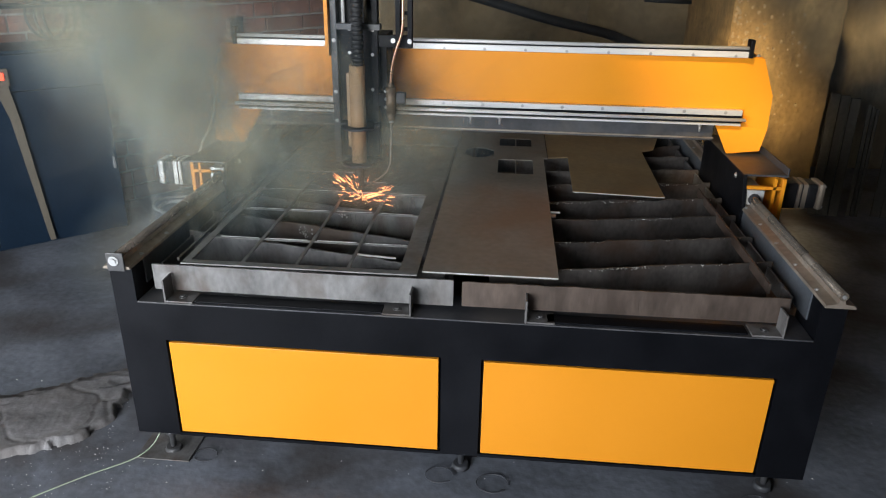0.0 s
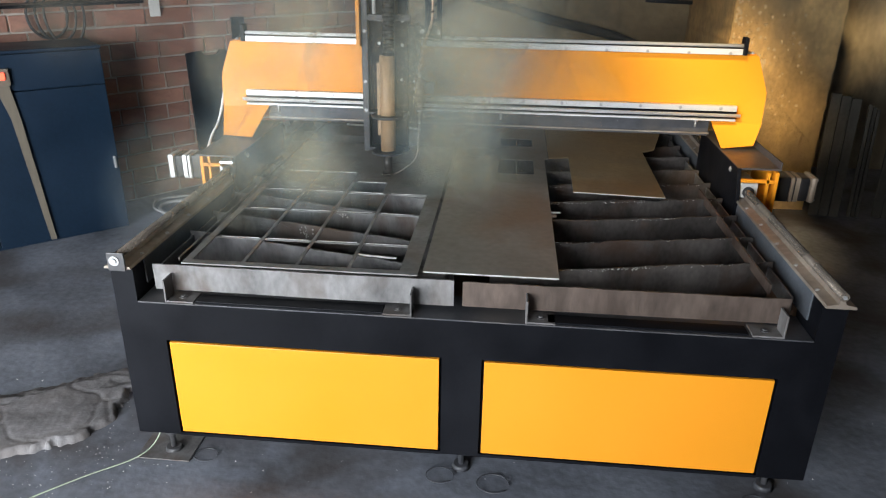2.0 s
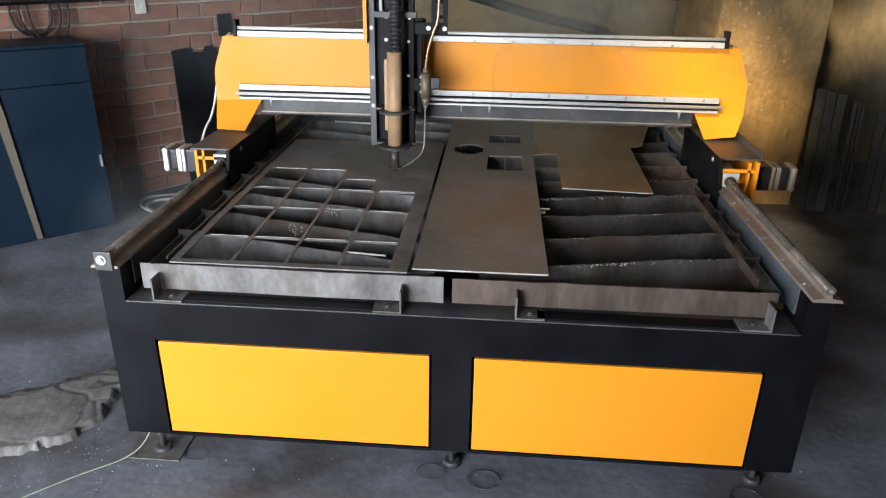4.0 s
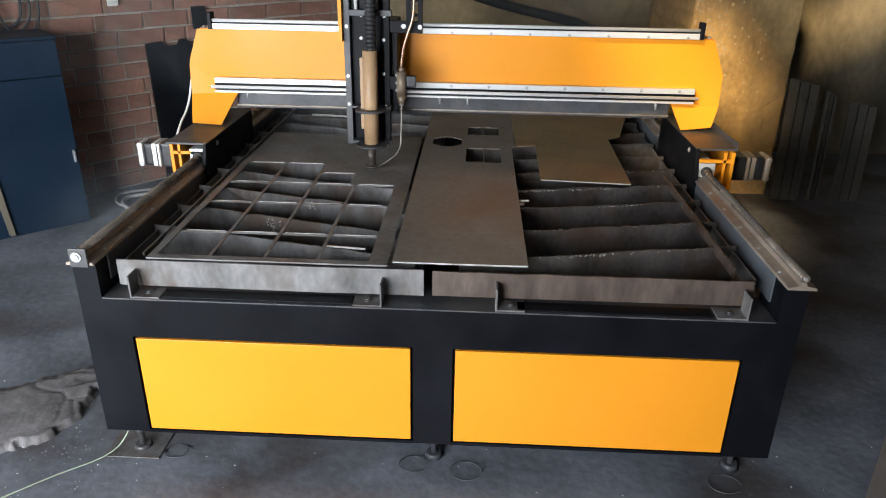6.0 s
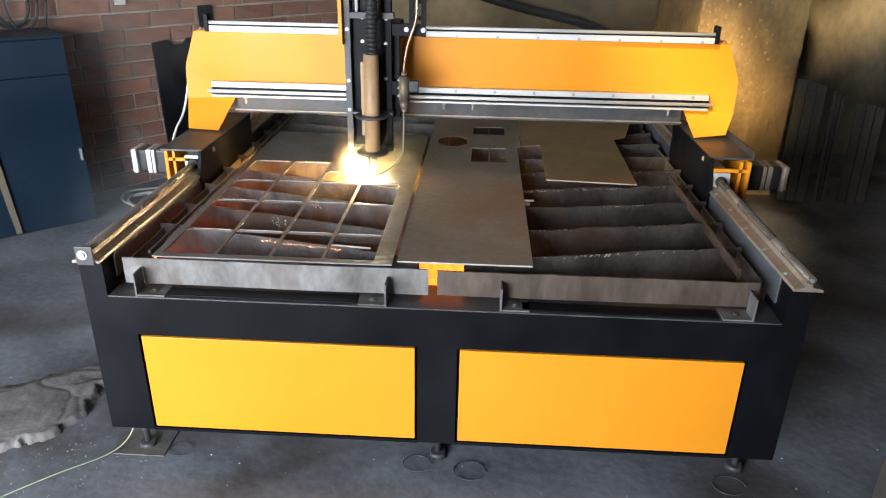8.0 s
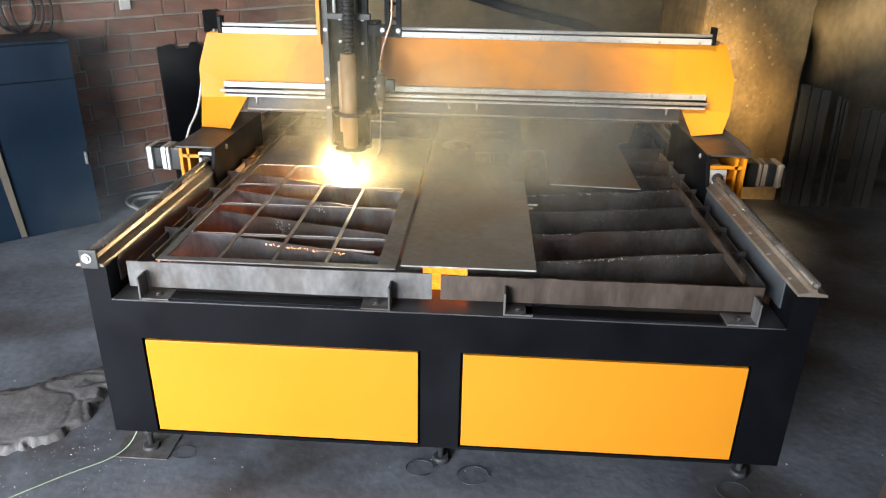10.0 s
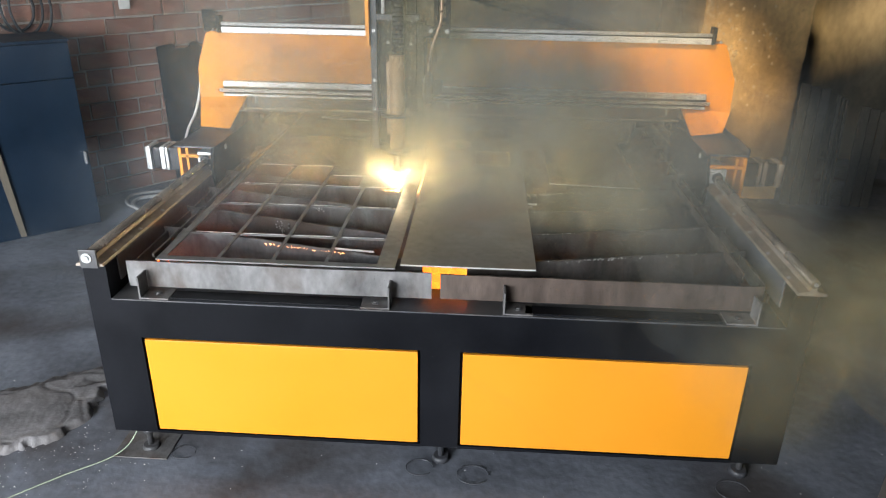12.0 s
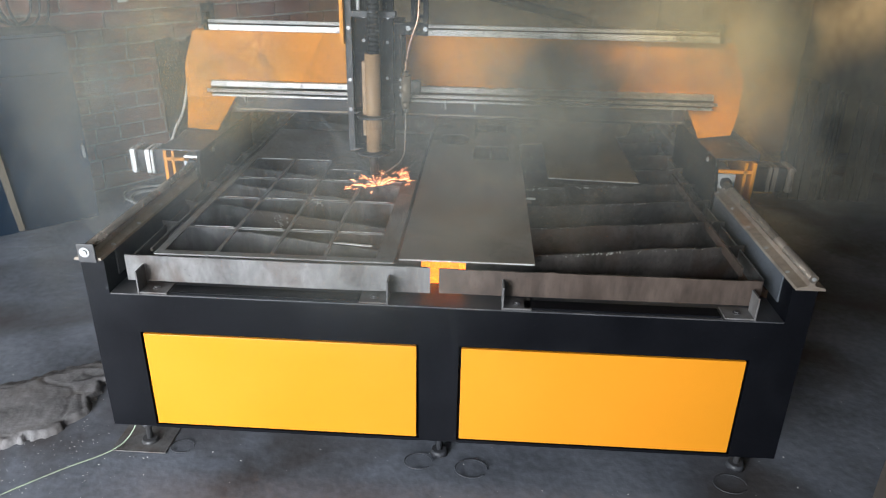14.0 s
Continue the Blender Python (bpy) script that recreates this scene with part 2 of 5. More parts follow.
def build_room():
    bm = bmesh.new()
    bmesh.ops.create_grid(bm, x_segments=90, y_segments=90, size=6.5, matrix=Matrix.Translation((0, 1.5, 0)))
    for v in bm.verts:
        v.co.z = 0.010 * (noise.noise(v.co * 1.3) - 0.2) + 0.004 * noise.noise(v.co * 6)
        if abs(v.co.x) < 1.15 and -0.1 < v.co.y < 2.6:
            v.co.z = min(v.co.z, 0.0)
    for f in bm.faces:
        f.smooth = True
    structure("floor", bm, FLOOR, "sooty dark grey concrete workshop floor with stains", "floor")
    structure("wall_back", box(-3.9, 3.6, 3.8, 4.0, -0.05, 3.5), PLASTER, "stained ochre plaster wall in shade", "wall")
    structure("wall_back_corner", box(1.93, 3.4, 3.70, 3.797, -0.05, 3.44), OLIVE, "grey olive plaster wall in the corner with damp stains", "wall")
    # walls out of view, added only to close the room against light
    structure("wall_right", box(3.4, 3.6, -3.6, 3.8, -0.05, 3.5), SHADOWED, "unseen dark workshop wall added to enclose the room", "wall")
    structure("wall_far_left", box(-3.9, -3.7, -3.6, 3.8, -0.05, 3.5), SHADOWED, "unseen dark workshop wall added to enclose the room", "wall")
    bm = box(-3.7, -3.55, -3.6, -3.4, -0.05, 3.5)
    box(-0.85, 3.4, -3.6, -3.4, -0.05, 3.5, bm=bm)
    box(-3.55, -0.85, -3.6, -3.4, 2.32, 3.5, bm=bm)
    structure("wall_gate", bm, SHADOWED, "unseen dark wall added around the assumed gate", "wall")
    # added slab out of view, keeps sky and sun out of the gate
    structure("gate_canopy", box(-3.9, 0.8, -7.4, -3.6, 3.2, 3.3), SHADOWED, "unseen flat slab added outside the gate to cut off sky", "canopy")
    # unseen ceiling, added; its skylight openings are cut to place the sun patches
    bm = box(-3.9, -1.0, -3.6, 4.0, 3.45, 3.55)
    box(1.7, 3.6, -3.6, 4.0, 3.45, 3.55, bm=bm)
    box(0.0, 1.7, -3.6, 0.0, 3.45, 3.55, bm=bm)
    box(0.0, 0.35, 0.0, 0.95, 3.45, 3.55, bm=bm)
    box(0.0, 1.7, 0.95, 4.0, 3.45, 3.55, bm=bm)
    box(-1.0, 0.0, -3.6, -2.65, 3.45, 3.55, bm=bm)
    box(-0.50, 0.0, -2.65, -1.25, 3.45, 3.55, bm=bm)
    box(-1.0, -0.50, -1.70, -1.25, 3.45, 3.55, bm=bm)
    box(-1.0, -0.50, -1.25, -0.30, 3.45, 3.55, bm=bm)
    box(-1.0, 0.0, -0.30, 4.0, 3.45, 3.55, bm=bm)
    # slanted pieces trim the sun band on the corner wall
    extruded([(0.35, 0.0), (1.70, 0.0), (1.70, 0.55), (0.35, 0.005)], "z", 3.452, 3.548, bm=bm)
    extruded([(0.35, 0.45), (1.58, 0.948), (0.35, 0.948)], "z", 3.452, 3.548, bm=bm)
    structure("ceiling", bm, SHADOWED, "unseen dark ceiling with openings cut to shape the sunlight", "ceiling")
    # peeling pillar, sun warmth in its colour; cut short so sunlight passes over
    bm = bmesh.new()
    bmesh.ops.create_grid(bm, x_segments=40, y_segments=120, size=0.5)
    made = bmesh.ops.extrude_face_region(bm, geom=bm.faces[:])["geom"]
    bmesh.ops.translate(bm, verts=[g for g in made if isinstance(g, bmesh.types.BMVert)], vec=(0, 0, -0.5))
    for v in bm.verts:
        x, y, z = v.co
        front = z > -0.25
        d = 0.004 * noise.noise((x * 5, y * 8, 3)) + 0.0015 * noise.noise((x * 24, y * 40, 5)) + 0.012 * max(0.0, noise.noise((x * 26, y * 30, 8)) - 0.38) if front else 0
        v.co = (1.62 + x * 0.60, 2.70 - d if front else 3.80, (y + 0.5) * 1.65 - 0.01)
        if abs(x) > 0.49:
            v.co.x += 0.006 * noise.noise((y * 40, x, 2))
    bmesh.ops.recalc_face_normals(bm, faces=bm.faces)
    pillar = structure("pillar", bm, PILLAR, "peeling ochre concrete pillar with low sun put into its colour", "pillar")
    rng = random.Random(31)
    bm = bmesh.new()
    for k in range(170):
        x, z = 1.335 + 0.42 * rng.random() ** 2.4, rng.uniform(0.5, 1.25) if k % 3 else rng.gauss(0.95, 0.10)
        r, lift = rng.uniform(0.003, 0.011), rng.uniform(0.004, 0.012)
        ring = [Vector((x + r * rng.uniform(0.5, 1.2) * math.cos(a), 2.70 - lift * rng.uniform(0.5, 1.1), z + 1.3 * r * rng.uniform(0.5, 1.2) * math.sin(a))) for a in (0, 1.1, 2.3, 3.4, 4.4, 5.3)]
        lip, root = [bm.verts.new(p) for p in ring], [bm.verts.new((p.x, 2.705, p.z)) for p in ring]
        bm.faces.new(lip)
        for i in range(6):
            bm.faces.new((lip[i], lip[i - 1], root[i - 1], root[i]))
    bmesh.ops.recalc_face_normals(bm, faces=bm.faces)
    tagged(part("paint_flakes", bm, FLAKE, pillar, "curling pale paint flakes", (0, 0, 0)), "", "", "", "stuff")
    # added out of view to block gate light from the right floor
    structure("wall_partition", box(1.12, 1.24, -3.4, -0.17, -0.05, 3.45), SHADOWED, "unseen dark partition added to shade the right-hand floor", "wall")
    structure("wall_duct", tube([(-0.35, 3.70, 1.17), (0.0, 3.70, 1.08), (0.32, 3.70, 0.995), (0.65, 3.70, 0.925), (0.80, 3.70, 0.888), (1.05, 3.70, 0.80)], 0.034, 12), RUBBER,
              "sagging black hose along the back wall", "hose")
    structure("wall_pipe", rod((1.0, 3.74, 1.13), (1.35, 3.74, 1.12), 0.014), RUBBER, "dark pipe on the back wall", "pipe")


TURN = radians(40)
ALONG = Vector((math.sin(TURN), math.cos(TURN), 0))
FACE = Vector((math.cos(TURN), -math.sin(TURN), 0))
WALL0 = Vector((-2.0, 2.516, 0))


def build_brick_wall():
    frame_m = Matrix.Translation(WALL0) @ Matrix(((ALONG.x, FACE.x, 0, 0), (ALONG.y, FACE.y, 0, 0), (0, 0, 1, 0), (0, 0, 0, 1)))
    bm = bmesh.new()
    bmesh.ops.create_cube(bm, size=1.0, matrix=frame_m @ Matrix.Translation((-0.25, -0.106, 1.7)) @ Matrix.Diagonal((4.0, 0.2, 3.5, 1)))
    wall = structure("wall_left", bm, MORTAR, "red brick wall with pale uneven mortar joints", "wall")
    L, Hh, J = 0.285, 0.0925, 0.011
    shapes = []
    for k in range(10):
        wide = L if k < 6 else L / 2
        bm = box(-wide / 2 + J / 2, wide / 2 - J / 2, -0.05, 0.0045, -Hh / 2 + J / 2, Hh / 2 - J / 2, 0.004)
        for v in bm.verts:
            v.co += Vector((noise.noise(v.co * 30 + Vector((k * 7, 0, 0))), noise.noise(v.co * 30 + Vector((0, k * 9, 4))) * 0.7,
                            noise.noise(v.co * 30 + Vector((3, 1, k * 5))))) * 0.005
        me = bpy.data.meshes.new("brick")
        bm.to_mesh(me), bm.free()
        me.materials.append(BRICK)
        shapes.append(me)
    rng = random.Random(3)
    for row in range(14):
        s = -1.05 + rng.uniform(-0.1, 0.1)
        while s < 1.66:
            half = row % 2 == 1 or rng.random() < 0.12
            wide = L / 2 if half and rng.random() < 0.75 else L
            s += wide / 2
            ob = new("brick", rng.choice(shapes[6:] if wide < L else shapes[:6]))
            ob.parent = wall
            ob.matrix_local = frame_m @ pose(s, rng.uniform(-0.003, 0.003), 0.045 + row * Hh + rng.uniform(-0.003, 0.003), rng.uniform(-0.6, 0.6), 0, rng.uniform(-0.6, 0.6))
            s += wide / 2


# ---- the cutting table ----
W, INNER, Z_TOP, Z_LIP, DEEP = 0.942, 0.880, 0.685, 0.572, 2.45
# each slat: its two ends along the table, on the grid side and on the open side
GRID_SLATS = [(0.312, 0.130), (0.489, 0.285), (0.683, 0.478), (0.872, 0.660), (1.04, 0.830)] + [(1.04 + 0.18 * k, 0.85 + 0.18 * k) for k in range(1, 8)]
OPEN_SLATS = [(0.124, 0.300), (0.321, 0.484), (0.508, 0.669), (0.687, 0.846), (0.874, 1.02)] + [(0.874 + 0.18 * k, 1.02 + 0.18 * k) for k in range(1, 8)]


def build_table():
    t = thing("plasma_cutting_table", (0, DEEP / 2, 0), "black steel plasma cutting table with yellow front panels and scorched slats", "machine")
    part("front_beam", box(-INNER, INNER, 0, 0.05, 0.458, Z_LIP), BLACK, t)
    part("front_post", box(-INNER, -0.816, 0, 0.05, 0.141, 0.458), BLACK, t)
    part("front_post", box(0.816, INNER, 0, 0.05, 0.141, 0.458), BLACK, t)
    part("front_post", box(-0.053, 0.053, 0, 0.05, 0.141, 0.458), BLACK, t)
    for s in (-1, 1):
        part("bottom_flange", box(*sorted((s * 0.053, s * 0.816)), 0, 0.05, 0.139, 0.148), BLACK, t)
        x0, x1 = sorted((s * 0.0605, s * 0.8085))
        part("front_panel", box(x0, x1, -0.001, 0.010, 0.1535, 0.4525, 0.002), YELLOW, t, "smooth yellow powder-coated sheet panel")
        part("panel_backing", box(*sorted((s * 0.053, s * 0.816)), 0.014, 0.05, 0.148, 0.458), BLACK, t)
        x0, x1 = sorted((s * INNER, s * W))
        part("side_beam", box(x0, x1, 0, DEEP, 0.141, Z_TOP), BLACK, t)
        # thin added sheet that paints daylight onto the beam's inner face
        part("side_liner", box(*sorted((s * (INNER - 0.0045), s * (INNER - 0.0002))), 0.06, DEEP - 0.06, 0.602, Z_TOP - 0.004), LINER, t, "inner beam face with blue-grey daylight put into its colour")
    part("lip_plate", box(0.002 - INNER, INNER - 0.002, -0.003, 0.135, Z_LIP, Z_LIP + 0.004, 0.001), DUSTY, t, "dusty black steel lip plate")
    part("rear_beam", box(-INNER, INNER, DEEP - 0.06, DEEP, 0.141, 0.66), BLACK, t)
    bm = box(-INNER, INNER, 0.05, DEEP - 0.06, 0.20, 0.21)
    part("slag_tray", bm, SOOT, t, "rusty slag tray under the slats")
    part("inner_skirt", box(-INNER, INNER, 0.125, 0.131, 0.21, Z_LIP), SOOT, t)
    for s in (-1, 1):
        x0, x1 = sorted((s * (INNER - 0.008), s * (INNER - 0.0005)))
        part("inner_wall", box(x0, x1, 0.131, DEEP - 0.06, 0.21, 0.60), SOOT, t, "soot-stained inner wall")
    # feet
    for x, y in ((-0.9, 0.10), (0.0, 0.12), (0.9, 0.13), (-0.9, 2.3), (0.0, 2.3), (0.9, 2.3)):
        bm = rod((x, y, 0.0), (x, y, 0.015), 0.028, 0.022)
        rod((x, y, 0.012), (x, y, 0.145), 0.009, bm=bm)
        rod((x, y, 0.06), (x, y, 0.075), 0.017, sides=6, bm=bm)
        part("levelling_foot", bm, DUSTY, t)
    # side rails
    for s in (-1, 1):
        x = -0.90 if s < 0 else 0.906
        mat = DULL
        outline = [(x - 0.036, Z_TOP), (x + 0.036, Z_TOP), (x + 0.034, 0.692), (x + 0.009, 0.697), (x + 0.006, 0.708), (x - 0.006, 0.708), (x - 0.009, 0.697), (x - 0.034, 0.692)]
        rail = part("rail_base", extruded(outline, "y", -0.035, DEEP), mat, t, "dusty aluminium rail support")
        part("rail_shaft", rod((x, -0.037, 0.7175), (x, DEEP, 0.7175), 0.0110, sides=24), SHAFT, t, "round steel guide shaft")
        for k in range(16):
            for e in (-0.025, 0.025):
                part("rail_bolt", bolt_head((x + e, 0.05 + k * 0.15, 0.6925), (0, 0, 1), 0.0045, 0.004), BOLT, rail)
    part("end_plate", box(-0.920, -0.874, -0.042, -0.036, 0.682, 0.733, 0.002), DUSTY, t)
    bm = bolt_head((-0.9, -0.042, 0.711), (0, -1, 0), 0.0085, 0.007)
    part("end_bolt", bm, BOLT, t, "bright zinc bolt with washer")
    part("end_screw", rod((0.906, -0.037, 0.7175), (0.906, -0.040, 0.7175), 0.005), BOLT, t)
    # angle brackets that carry the front slats
    for x, way in ((-0.80, 1), (-0.137, -1), (0.163, 1), (0.805, -1)):
        z = Z_LIP + 0.004
        b = part("slat_bracket", box(x - 0.0025, x + 0.0025, -0.001, 0.048, z, 0.640, 0.001), SLAT, t, "worn steel angle bracket")
        part("bracket_foot", box(x, x + way * 0.075, 0.0, 0.06, z, z + 0.005, 0.001), SLAT, b)
        part("bracket_bolt", bolt_head((x + way * 0.038, 0.028, z + 0.005), (0, 0, 1), 0.007, 0.006), DUSTY, b)
    for x0, x1 in ((-0.722, -0.214), (0.218, 0.722)):
        part("spacer_bar", box(x0, x1, 0.006, 0.050, Z_LIP + 0.004, Z_LIP + 0.009, 0.001), BLACK, t)
    rng = random.Random(11)

    def slat(x0, x1, ya, yb, z0, z1, jag, bow=0.0):
        n = 60
        bm = bmesh.new()
        rows = []
        for i in range(n + 1):
            f = i / n
            x = x0 + (x1 - x0) * f
            y = ya + (yb - ya) * f + bow * math.sin(f * math.pi) + 0.003 * noise.noise((x * 3, ya * 9, 1))
            top = z1 + jag * (noise.noise((x * 38, ya * 50, 0)) - 0.5) * (0.4 + 0.9 * abs(noise.noise((x * 4, ya * 10, 5)))) + 0.6 * jag * noise.noise((x * 9, ya * 20, 8))
            rows.append([bm.verts.new((x, y + e * 0.0025, z)) for e, z in ((-1, z0), (1, z0), (1, top), (-1, top))])
        for a, b in zip(rows, rows[1:]):
            for k in range(4):
                bm.faces.new((a[k], a[(k + 1) % 4], b[(k + 1) % 4], b[k]))
        bm.faces.new(rows[0]), bm.faces.new(rows[-1][::-1])
        bmesh.ops.recalc_face_normals(bm, faces=bm.faces)
        return bm

    part("slat", slat(-0.852, -0.029, 0.0535, 0.053, 0.588, 0.663, 0.001), SLAT, t, "flat steel slat on brackets")
    part("slat", slat(-0.006, 0.827, 0.0525, 0.057, 0.590, 0.662, 0.003), RUSTY, t, "rust-streaked steel slat on brackets")
    for k, (y, near) in enumerate(GRID_SLATS):
        bent = 0.006 * rng.uniform(-1, 1)
        s = part("slat", slat(-0.857, -0.060, y, near, 0.455, 0.660, 0.005, bent), SLAT, t)
        if k in (1, 2):
            bm, cx = bmesh.new(), (-0.52, -0.45)[k - 1]
            for i in range(22):
                x = cx + rng.gauss(0, 0.010)
                yy = y + (near - y) * (x + 0.857) / 0.797 + bent * math.sin((x + 0.857) / 0.797 * math.pi)
                bmesh.ops.create_icosphere(bm, subdivisions=1, radius=rng.uniform(0.0015, 0.004), matrix=Matrix.Translation((x, yy - 0.0035, 0.635 + rng.gauss(0, 0.009))))
            tagged(part("slag_drops", bm, SLAG, s, "bright beads of slag"), kind="stuff")
        near, y = OPEN_SLATS[k]
        s = part("slat", slat(0.062, 0.860, near, y, 0.455, 0.660, 0.008, -bent), BURNT, t)
        # drops of slag along the burnt top edge
        if k < 5:
            bm = bmesh.new()
            knots = [rng.uniform(0.08, 0.8) for _ in range(7)]
            for i in range(85):
                f = min(0.97, max(0.01, rng.gauss(rng.choice(knots), 0.035))) if i % 4 else rng.uniform(0.02, 0.95)
                x, yy = 0.062 + 0.798 * f, near + (y - near) * f
                r = rng.uniform(0.0010, 0.0026)
                bmesh.ops.create_icosphere(bm, subdivisions=1, radius=r, matrix=Matrix.Translation((x, yy - 0.002, 0.654 + rng.uniform(-0.004, 0.003))))
            tagged(part("slag_drops", bm, SLAG, s, "bright beads of slag"), kind="stuff")
    for s in (-1, 1):
        bm = box(s * 0.850, s * 0.845, 0.10, DEEP - 0.1, 0.60, 0.645)
        part("slat_holder", bm, SLAT, t, "notched slat holder bar")
    part("slat_holder", box(0.792, 0.798, 0.12, 0.92, 0.640, 0.668), RUSTY, t, "thin rusty bar across the slat ends")
    part("slat_holder", box(-0.800, -0.794, 0.10, DEEP - 0.1, 0.655, 0.664), SLAT, t, "thin bar across the slats")
    return t


def plate_with_holes(xs, ys, solid, z, thick):
    """A sheet on a grid of lines, with the cells of which solid() is true."""
    bm = bmesh.new()
    grid = {}

    def v(i, j):
        if (i, j) not in grid:
            x, y = xs[i], ys[j]
            grid[i, j] = bm.verts.new((x, y, z + 0.002 * noise.noise((x * 4, y * 4, 2))))
        return grid[i, j]

    for i in range(len(xs) - 1):
        for j in range(len(ys) - 1):
            if solid((xs[i] + xs[i + 1]) / 2, (ys[j] + ys[j + 1]) / 2):
                bm.faces.new((v(i, j), v(i + 1, j), v(i + 1, j + 1), v(i, j + 1)))
    made = bmesh.ops.extrude_face_region(bm, geom=bm.faces[:])["geom"]
    bmesh.ops.translate(bm, verts=[g for g in made if isinstance(g, bmesh.types.BMVert)], vec=(0, 0, thick))
    bmesh.ops.recalc_face_normals(bm, faces=bm.faces)
    return bm


def build_sheets():
    bars = ((-0.774, -0.753), (-0.614, -0.605), (-0.465, -0.456), (-0.321, -0.312), (-0.178, -0.128))
    rows = ((0.062, 0.086), (0.250, 0.258), (0.500, 0.508), (0.700, 0.708))
    xs = sorted({a for b in bars for a in b} | {-0.70, -0.52, -0.38, -0.25, -0.335})
    ys = sorted({a for b in rows for a in b} | {0.828, 0.935, 0.18, 0.38, 0.6, 0.77, 0.88, 1.05, 1.2, 1.36})

    def solid(x, y):
        if any(a < x < b for a, b in bars) or any(a < y < b for a, b in rows):
            return True
        return y > 0.935 or (x > -0.335 and y > 0.706) or (-0.46 < x and y > 0.828)

    t = thing("cut_steel_sheet", (-0.45, 0.7, 0.664), "dark steel sheet cut into an open grid, lying on slats", "steel sheet")
    part("sheet", plate_with_holes(xs, ys, solid, 0.664, 0.004), CUT, t)
    # thin pale strips along x: cut edges with their highlights painted in
    for a, b, y in ((-0.738, -0.62, 0.258), (-0.60, -0.472, 0.258), (-0.45, -0.328, 0.258), (-0.306, -0.18, 0.256), (-0.738, -0.62, 0.508), (-0.60, -0.472, 0.508),
                    (-0.45, -0.328, 0.508), (-0.306, -0.195, 0.508), (-0.738, -0.62, 0.708), (-0.60, -0.472, 0.708), (-0.45, -0.328, 0.708), (-0.306, -0.178, 0.708),
                    (-0.738, -0.62, 0.935), (-0.60, -0.472, 0.935), (-0.448, -0.337, 0.828)):
        part("cut_edge", box(a + 0.003, b - 0.003, y - 0.0012, y + 0.0012, 0.6668, 0.6692), EDGE, t, "fresh cut edge with its highlight put into the colour")
    part("cut_strip", box(-0.32, -0.20, 0.175, 0.180, 0.6625, 0.6665, turn=pose(0, 0, 0, 0, 0, -7)), EDGE, t, "fresh cut edge with its highlight put into the colour")

    xs = [-0.117, -0.095, -0.08, -0.065, -0.05, -0.035, -0.02, -0.005, 0.01, 0.025, 0.04, 0.062, 0.130, 0.134, 0.20, 0.222, 0.246, 0.262]
    ys = [0.092, 0.2, 0.3, 0.4, 0.5, 0.56, 0.58, 0.70, 0.85, 1.014, 1.21, 1.225, 1.24, 1.255, 1.27, 1.285, 1.30, 1.315, 1.33, 1.345, 1.36, 1.375, 1.42, 1.55, 1.7, 1.85]

    def plate(x, y):
        if 0.062 < x < 0.20 and (1.014 < y < 1.21 or 1.42 < y < 1.55) and not 0.130 < x < 0.134:
            return False
        if ((x + 0.02) / 0.062) ** 2 + ((y - 1.30) / 0.075) ** 2 < 1:
            return False
        return x < 0.25 or 0.56 < y < 0.58 or y > 1.24

    b = thing("steel_sheet", (0.07, 0.9, 0.661), "long brown mill-scale steel sheet with cut-outs, lying on slats", "steel sheet")
    part("sheet", plate_with_holes(xs, ys, plate, 0.6625, 0.004), SHEET, b)
    part("cut_edge", box(-0.116, 0.245, 0.0905, 0.0925, 0.6625, 0.6665), EDGE, b, "bright sheared edge")
    part("offcut_tab", box(0.247, 0.278, 0.60, 0.607, 0.6625, 0.6665), EDGE, b)

    outline = [(0.334, 0.815), (0.650, 0.792), (0.664, 1.39), (0.72, 1.43), (0.815, 1.80), (0.264, 1.84), (0.264, 1.238), (0.345, 1.258)]
    c = thing("steel_sheet", (0.5, 1.2, 0.667), "mill-scale steel sheet on slats, low sun put into its tan colour", "steel sheet")
    part("sheet", extruded(outline, "z", 0.6672, 0.6712), TANSHEET, c)
    part("cut_edge", box(0.334, 0.650, 0.8015, 0.8045, 0.6672, 0.6700, turn=pose(0, 0, 0, 0, 0, -4.2)), EDGE, c)
    d = thing("steel_offcut", (0.75, 1.86, 0.672), "bent tan steel offcut lying at the far slats", "offcut")
    part("sheet", box(0.66, 0.84, 1.80, 1.92, 0.675, 0.679, turn=pose(0, 0, 0, 6, 0, 4)), TANSHEET, d)
    e = thing("steel_bar", (-0.5, 1.72, 0.66), "thin bright steel bar lying across far slats", "bar")
    part("bar", rod((-0.68, 1.70, 0.668), (-0.32, 1.66, 0.668), 0.005), EDGE, e)


# ---- the gantry ----
GY = 1.122


